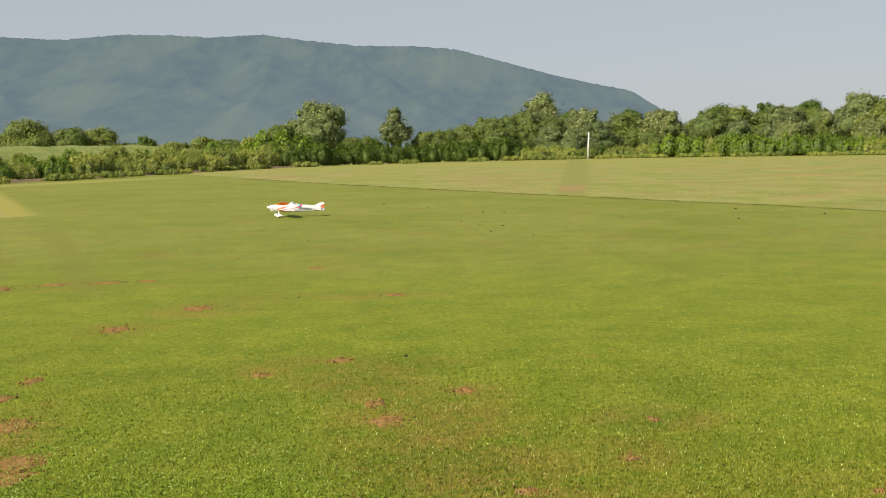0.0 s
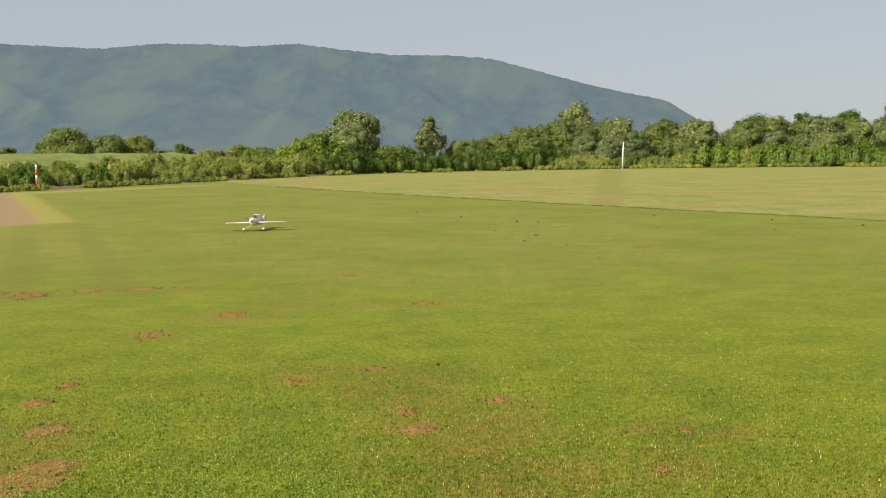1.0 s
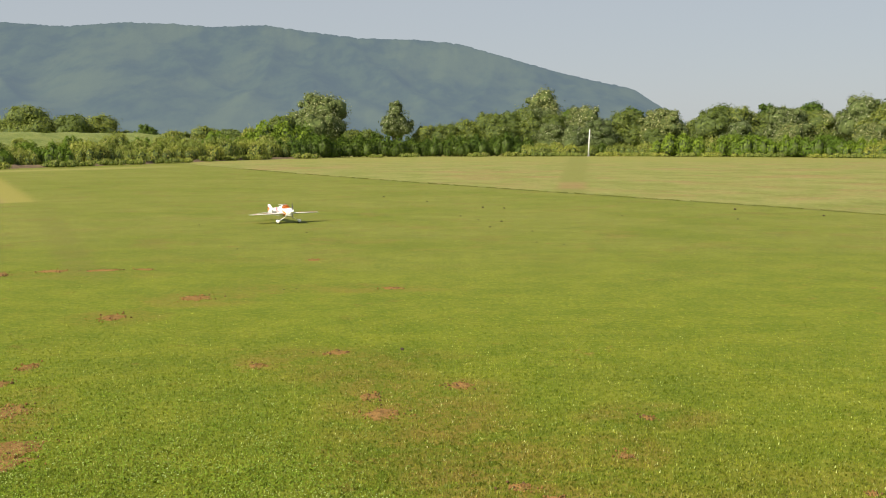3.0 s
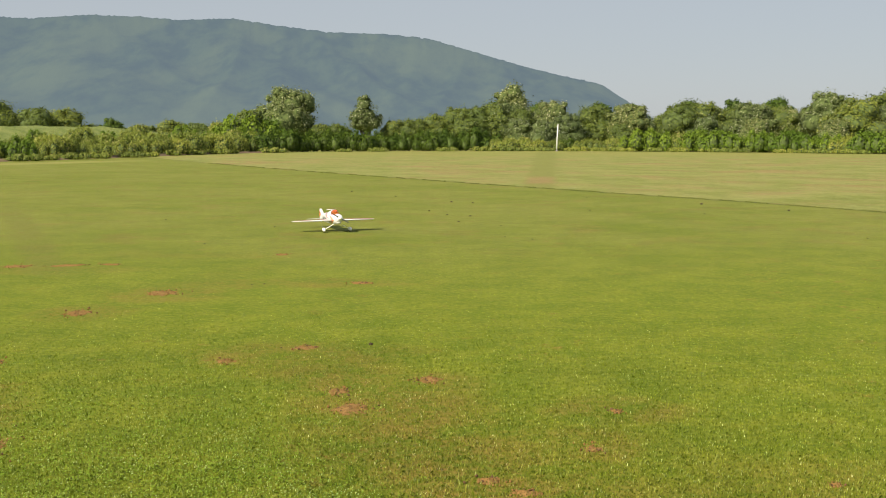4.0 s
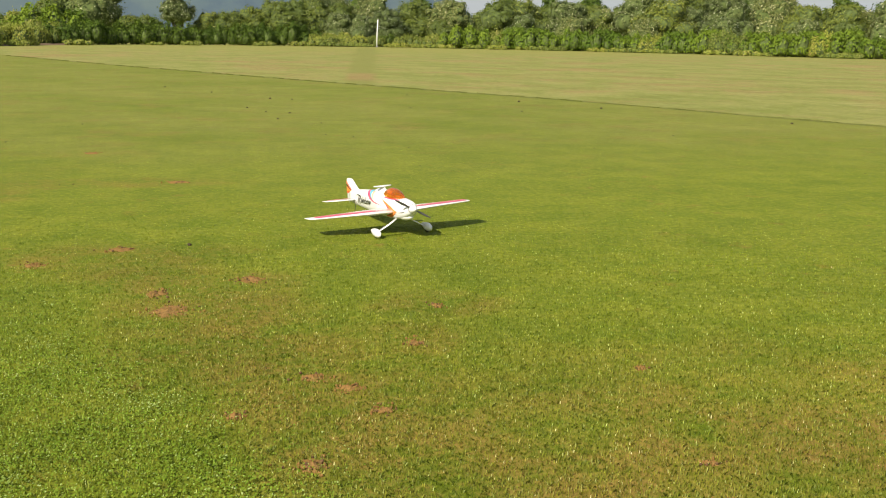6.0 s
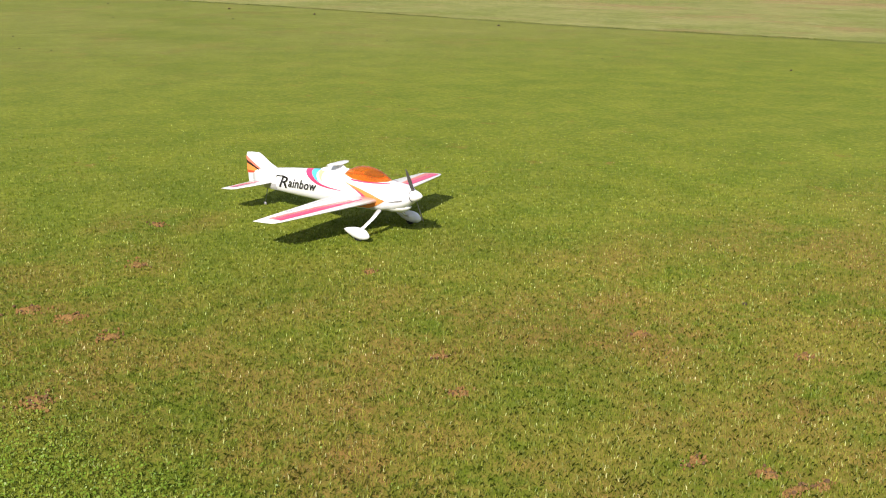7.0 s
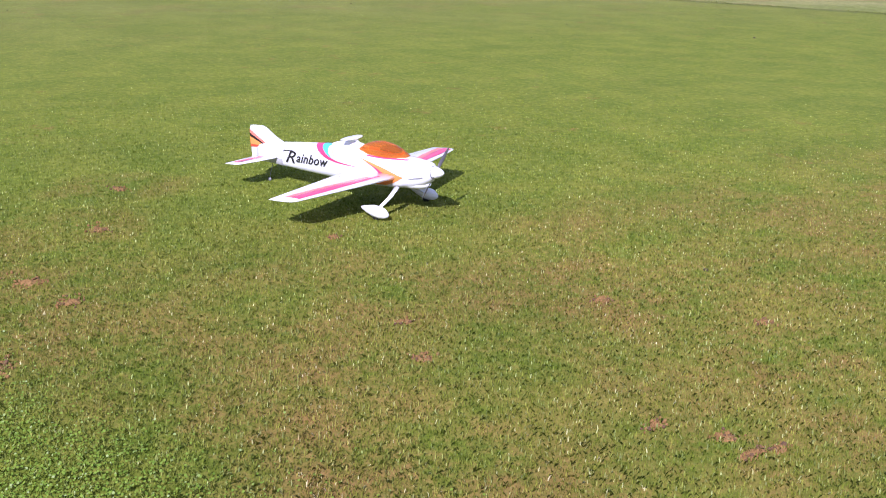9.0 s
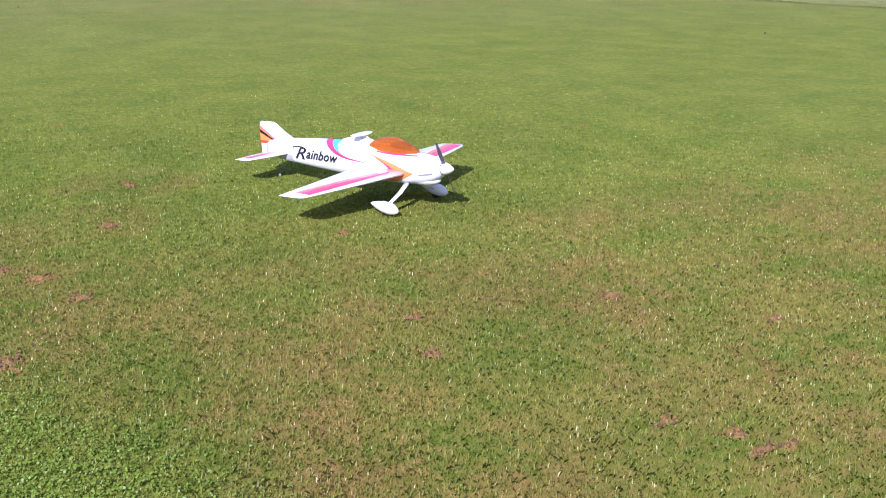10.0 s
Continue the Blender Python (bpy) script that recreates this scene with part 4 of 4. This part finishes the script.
def build_airplane():
    root = tagged(new("model_airplane"), "white radio-controlled model airplane with orange canopy and magenta stripes", "model airplane")
    # fuselage
    ring = lambda x: [skin(x, d) if d <= 180 else Vector((skin(x, 360 - d).x, -skin(x, 360 - d).y, skin(x, 360 - d).z)) for d in range(0, 360, 15)]
    xs = [b[0] for b in BODY]
    fine = []
    for a, b in zip(xs, xs[1:]):
        fine += [a + (b - a) * i / 3 for i in range(3)]
    body = part("fuselage", mesh_from("fuselage", *loft([ring(x) for x in fine + [xs[-1]]]), WHITE, True), root, "glossy white fuselage", SQUAT)
    for flip in (False, True):
        def sweep(at, slack=1.0):
            return lambda f: (-0.560 + 0.34 * f ** 1.6 + at * (1 - f), (3 + 87 * (1 - (1 - f) ** 4)) * slack)
        skin_band("stripe", sweep(0.0), lambda f: sweep(0.055, 0.90 + 0.10 * f)(f), 18, PINK, body, flip)
        skin_band("stripe", lambda f: sweep(0.056, 0.90 + 0.06 * f)(f * 0.6), lambda f: sweep(0.056 + 0.065 * (1 - f), 0.84 + 0.12 * f)(f * 0.6), 18, CYAN, body, flip)
        skin_band("stripe", lambda f: sweep(0.122, 0.84 + 0.10 * f)(f * 0.5), lambda f: sweep(0.122 + 0.06 * (1 - f), 0.76 + 0.18 * f)(f * 0.5), 18, PEACH, body, flip)
        # chevron above and before the wing root
        skin_band("chevron", lambda f: (-0.22 + 0.30 * f, 60 + 38 * f), lambda f: (-0.20 + 0.19 * f, 66 + 38 * f), 8, ORANGE, body, flip)
        skin_band("chevron", lambda f: (-0.17 + 0.18 * f, 72 + 32 * f), lambda f: (-0.17 + 0.145 * f, 73 + 33 * f), 8, PINK, body, flip, 0.0025)
        skin_band("chevron", lambda f: (0.08 - 0.13 * f, 98 + 40 * f), lambda f: (-0.01 - 0.14 * f, 104 + 36 * f), 8, ORANGE, body, flip, 0.002)
        skin_band("chevron", lambda f: (0.01 - 0.13 * f, 104 + 32 * f), lambda f: (-0.03 - 0.13 * f, 106 + 30 * f), 8, RED, body, flip, 0.0022)
        # line under the canopy
        skin_band("sill_line", lambda f: (-0.17 + 0.28 * f, 44 + 6 * f - 26 * f * f), lambda f: (-0.17 + 0.27 * f, 50 + 8 * f - 24 * f * f), 8, PINK, body, flip)
        side = 1 if flip else -1
        lettering(body, side)
        # grey hatch low on the tail
        skin_band("hatch", lambda f: (-0.95 + 0.12 * f, 104), lambda f: (-0.95 + 0.12 * f, 150), 4, PALEGREY, body, flip)
        # thin grey line on the cowl's cheek beside the spinner
        skin_band("cowl_line", lambda f: (0.20 - 0.09 * f, 98 + 2 * f), lambda f: (0.20 - 0.09 * f, 105 - 3 * f), 5, GREY, body, flip)
    # chin cowl under the nose
    bm = bmesh.new()
    bmesh.ops.create_uvsphere(bm, u_segments=16, v_segments=10, radius=1, matrix=pose(0.10, 0, 0.165) @ Matrix.Diagonal((0.115, 0.046, 0.034, 1)))
    part("chin_cowl", bm_mesh("chin_cowl", bm, WHITE), body)
    # canopy
    rings = []
    for i in range(15):
        f = i / 14
        x = 0.085 - 0.345 * f
        zc, hw, hh = body_at(x)
        top = zc + hh + 0.062 * math.sin(math.pi * min(1, f * 1.0)) ** 0.8 * (1 - 0.12 * f) - 0.003
        w = 0.012 + 0.042 * math.sin(math.pi * (0.06 + 0.88 * f)) ** 0.7
        base = zc + hh * (0.80 if 0.05 < f < 0.95 else 0.9)
        rings.append([Vector((x, -w * math.cos(math.pi * j / 10), base + (top - base) * math.sin(math.pi * j / 10) ** 0.85)) for j in range(11)])
    canopy = part("canopy", mesh_from("canopy", *loft(rings, closed=False, caps=False), CANOPY, True), root, "orange tinted bubble canopy", SQUAT)
    # orange cockpit floor behind the glass
    v, f = loft([[Vector((x, y, body_at(x)[0] + body_at(x)[2] + 0.004)) for y in (-0.026, 0.026)] for x in (0.04, -0.06, -0.14, -0.22)], closed=False, caps=False)
    part("cockpit_floor", mesh_from("cockpit_floor", v, f, ORANGE), canopy)
    # black blob added for the dark shape seen through the canopy
    bm = bmesh.new()
    bmesh.ops.create_uvsphere(bm, u_segments=14, v_segments=8, radius=1, matrix=pose(-0.045, 0.008, 0.330) @ Matrix.Diagonal((0.075, 0.024, 0.026, 1)))
    part("instrument_hood", bm_mesh("instrument_hood", bm, BLACK), canopy, "black blob added under the glass")
    # turtle deck behind the canopy and the small T-shaped canaliser on it
    bm = bmesh.new()
    bmesh.ops.create_uvsphere(bm, u_segments=16, v_segments=10, radius=1, matrix=pose(-0.33, 0, 0.325) @ Matrix.Diagonal((0.15, 0.036, 0.042, 1)))
    part("turtle_deck", bm_mesh("turtle_deck", bm, WHITE), root, "", SQUAT)
    v, f = slab([(-0.235, 0.345), (-0.285, 0.384), (-0.335, 0.386), (-0.335, 0.335)], 0.006, "y")
    t_fin = part("canaliser", mesh_from("canaliser", v, f, WHITE, True), root, "small white T-shaped fin", SQUAT)
    v, f = slab([(-0.262, 0.0), (-0.272, 0.045), (-0.295, 0.074), (-0.330, 0.078), (-0.340, 0.045), (-0.345, 0.0), (-0.340, -0.045), (-0.330, -0.078), (-0.295, -0.074), (-0.272, -0.045)], 0.004, "z")
    part("plate", mesh_from("plate", v, f, WHITE, True), t_fin, "", pose(0, 0, 0.386))
    # wings
    for side in (-1, 1):
        v, f = loft([foil(w[0] * side, w[1], w[2], WING_Z, w[3]) for w in WING])
        wing = part("wing", mesh_from("wing", v, f, WHITE, True), root, "white wing with magenta and salmon stripes", SQUAT)
        wing_band("stripe", ((0.13, 0.10, 0.13), (0.67, 0.055, 0.36)), PINK, wing, side)
        wing_band("stripe", ((0.18, 0.16, 0.24), (0.665, 0.38, 0.60)), SALMON, wing, side)
        wing_band("hinge_line", ((0.10, 0.765, 0.775), (0.69, 0.72, 0.735)), GREY, wing, side, cross=1)
        # tailplane
        tz = 0.240
        v, f = loft([foil(y * side, le, te, tz, th, 7) for y, le, te, th in ((0.008, -0.860, -1.055, 0.07), (0.15, -0.905, -1.058, 0.07), (0.255, -0.945, -1.060, 0.06), (0.272, -0.965, -1.058, 0.03))])
        tail = part("tailplane", mesh_from("tailplane", v, f, WHITE, True), root, "white tailplane with magenta stripe", SQUAT)
        for mat, a0, a1, b0, b1 in ((PINK, 0.30, 0.38, 0.34, 0.52), (SALMON, 0.40, 0.46, 0.54, 0.66)):
            rows = []
            for i in range(5):
                f_ = i / 4
                y = 0.06 + 0.18 * f_
                le, te = np.interp(y, (0.008, 0.15, 0.255), (-0.860, -0.905, -0.945)), np.interp(y, (0.008, 0.15, 0.255), (-1.055, -1.058, -1.060))
                rows.append([Vector((le + (te - le) * s, y * side, tz + 0.0125 - 0.012 * f_ * 0.4)) for s in (a0 + (b0 - a0) * f_, a1 + (b1 - a1) * f_)])
            part("stripe", mesh_from("stripe", *loft(rows, closed=False, caps=False), mat), tail)
        # undercarriage
        hip, knee, foot = Vector((0.01, 0.05 * side, 0.145)), Vector((0.012, 0.115 * side, 0.105)), Vector((0.0, 0.212 * side, 0.052))
        rings = []
        for p, c, t in ((hip, 0.034, 0.006), (knee, 0.028, 0.005), (foot, 0.022, 0.005)):
            rings.append([p + Vector((c / 2 * math.cos(2 * math.pi * j / 10), 0, t * math.sin(2 * math.pi * j / 10))) for j in range(10)])
        part("gear_leg", mesh_from("gear_leg", *loft(rings), WHITE, True), root)
        rings = []
        for s, r, dz in ((0.088, 0.004, -0.004), (0.080, 0.014, -0.003), (0.060, 0.026, 0.0), (0.03, 0.033, 0.002), (-0.01, 0.031, 0.004), (-0.05, 0.022, 0.006), (-0.085, 0.010, 0.009), (-0.098, 0.003, 0.010)):
            rings.append([Vector((s, 0.225 * side + r * 0.82 * math.cos(2 * math.pi * j / 12), 0.047 + dz + r * 1.05 * math.sin(2 * math.pi * j / 12))) for j in range(12)])
        pant = part("wheel_pant", mesh_from("wheel_pant", *loft(rings), WHITE, True), root, "white teardrop wheel fairing")
        bm = bmesh.new()
        bmesh.ops.create_cone(bm, cap_ends=True, segments=20, radius1=0.030, radius2=0.030, depth=0.018, matrix=pose(0.005, 0.225 * side, 0.029, 90, 0, 0))
        bmesh.ops.bevel(bm, geom=[e for e in bm.edges if len(e.link_faces) == 2 and e.calc_face_angle() > 1.2], offset=0.006, segments=2, affect="EDGES")
        part("tyre", bm_mesh("tyre", bm, RUBBER), pant)
    # fin and rudder
    v, f = slab([(-0.74, 0.300), (-0.83, 0.325), (-0.90, 0.362), (-0.965, 0.408), (-0.99, 0.418), (-1.035, 0.420), (-1.04, 0.255)], 0.008, "y")
    fin = part("fin", mesh_from("fin", v, f, WHITE, True), root, "white fin", SQUAT)
    v, f = slab([(-1.042, 0.420), (-1.088, 0.418), (-1.098, 0.405), (-1.105, 0.215), (-1.058, 0.205), (-1.042, 0.24)], 0.006, "y")
    rudder = part("rudder", mesh_from("rudder", v, f, WHITE, True), root, "white rudder with orange and black flash", SQUAT)
    for side in (-1, 1):
        for mat, pts, up in ((SALMON, ((-1.096, 0.396), (-1.097, 0.350), (-0.98, 0.306), (-0.955, 0.306)), 0.0), (ORANGE, ((-1.097, 0.352), (-1.099, 0.306), (-0.985, 0.296), (-0.94, 0.296)), 0.0005),
                             (RED, ((-1.099, 0.306), (-1.100, 0.290), (-0.93, 0.290), (-0.95, 0.297)), 0.001), (BLACK, ((-1.096, 0.372), (-1.097, 0.352), (-0.995, 0.308), (-0.988, 0.314)), 0.0015)):
            y = side * (0.0092 + up)
            part("flash", mesh_from("flash", [(x, y, z) for x, z in pts], [(0, 1, 2, 3)], mat), rudder)
    # tail wheel
    bm = bmesh.new()
    bmesh.ops.create_cone(bm, cap_ends=True, segments=14, radius1=0.011, radius2=0.011, depth=0.008, matrix=pose(-0.985, 0, 0.011, 90, 0, 0))
    tw = part("tail_wheel", bm_mesh("tail_wheel", bm, GREY), root)
    part("strut", mesh_from("strut", *tube([(-0.985, 0, 0.011), (-0.975, 0, 0.05), (-0.95, 0, 0.13)], [0.002, 0.002, 0.003], 6), GREY, True), tw)
    # propeller and spinner turn together
    prop = new("propeller")
    prop.parent = root
    prop.matrix_basis = HUB
    rings = [[Vector((x, r * math.cos(2 * math.pi * j / 16), r * math.sin(2 * math.pi * j / 16))) for j in range(16)] for x, r in ((0.0, 0.034), (0.012, 0.034), (0.03, 0.029), (0.05, 0.019), (0.064, 0.008), (0.068, 0.001))]
    part("spinner", mesh_from("spinner", *loft(rings), WHITE, True), prop, "white pointed spinner")
    part("backplate", mesh_from("backplate", *loft([[Vector((x, r * math.cos(2 * math.pi * j / 16), r * math.sin(2 * math.pi * j / 16))) for j in range(16)] for x, r in ((-0.004, 0.030), (0.0, 0.0355), (0.003, 0.0355))]), BLACK, True), prop, "dark spinner backplate")
    for up in (1, -1):
        rings = []
        for r, c, tw_ in ((0.02, 0.013, 50), (0.06, 0.020, 38), (0.10, 0.021, 26), (0.14, 0.016, 18), (0.165, 0.009, 14), (0.172, 0.003, 12)):
            a = radians(tw_)
            rings.append([Vector((0.014 + c / 2 * math.cos(2 * math.pi * j / 8) * math.sin(a) + 0.0018 * math.sin(2 * math.pi * j / 8), up * c / 2 * math.cos(2 * math.pi * j / 8) * math.cos(a), up * r)) for j in range(8)])
        part("blade", mesh_from("blade", *loft(rings), CARBON, True), prop, "grey propeller blade")
    return root, prop


TAXI = (
    (0.0, -3.965, 25.30, 196.0, 0.0), (0.5, -4.69, 24.29, 228.0, 1.0), (1.0, -5.03, 23.51, 267.5, 0.6), (1.5, -4.92, 22.89, 286.5, 0.8), (2.0, -4.49, 22.24, 302.5, 0.4), (2.5, -3.83, 21.59, 302.4, 0.5),
    (4.0, -1.237, 17.54, 289.3, 0.3), (4.5, -0.355, 15.51, 285.8, 0.5), (5.0, 0.382, 13.215, 280.4, 1.2), (5.5, 0.89, 10.708, 276.3, 1.6), (6.0, 1.348, 8.164, 285.7, 2.8), (6.2, 1.57, 7.384, 289.3, 2.8),
    (6.75, 2.10, 5.87, 293.5, 1.8), (7.2, 2.44, 5.0, 296.0, 1.1), (7.5, 2.487, 4.922, 296.3, 1.1), (8.0, 2.487, 4.922, 296.3, 1.1), (10.0, 2.487, 4.922, 296.3, 1.1))
# the idling propeller, as turns that keep to its seen positions
KNOTS = [(0.0, 0.0), (0.5, 30.0), (1.0, 60.0), (1.5, 90.0), (2.0, 120.0), (2.5, 150.0), (3.0, 0.0), (3.5, 30.0), (4.0, 60.0), (4.5, 60.0), (5.0, 80.0), (5.5, 90.0), (6.0, 60.0), (6.5, 40.0), (7.0, 20.0), (7.5, 80.0),
         (8.0, 25.0), (8.5, 170.0), (9.0, 130.0), (9.5, 35.0), (10.0, 25.0)]
SPIN, total = [(0.0, 0.0)], 0.0
for (t0, a0), (t1, a1) in zip(KNOTS, KNOTS[1:]):
    turn = (a1 - a0) % 180 + 900
    for i in range(1, 16):
        SPIN.append((t0 + 0.5 * i / 15, total + turn * i / 15))
    total += turn


build_ground()
build_grass()
build_clover()
build_far_tufts()
build_mountain()
for i, (x, y, w, d) in enumerate(SOILS):
    build_soil(x, y, w, d, 40 + i, (i * 47) % 40 - 20)
for i, (x, y, s) in enumerate(CLODS):
    build_clod(x, y, s, 7 + i)
plant()
build_posts()
airplane, propeller = build_airplane()


def motions():
    walk(airplane, [(t, pose(x, y, 0.0, 0, 0, 0) @ pose(0, 0, 0, 0, 0, head) @ pose(0, 0, 0, bank, 0, 0)) for t, x, y, head, bank in TAXI])
    walk(propeller, [(t, HUB @ pose(0, 0, 0, a, 0, 0)) for t, a in SPIN])


motions()
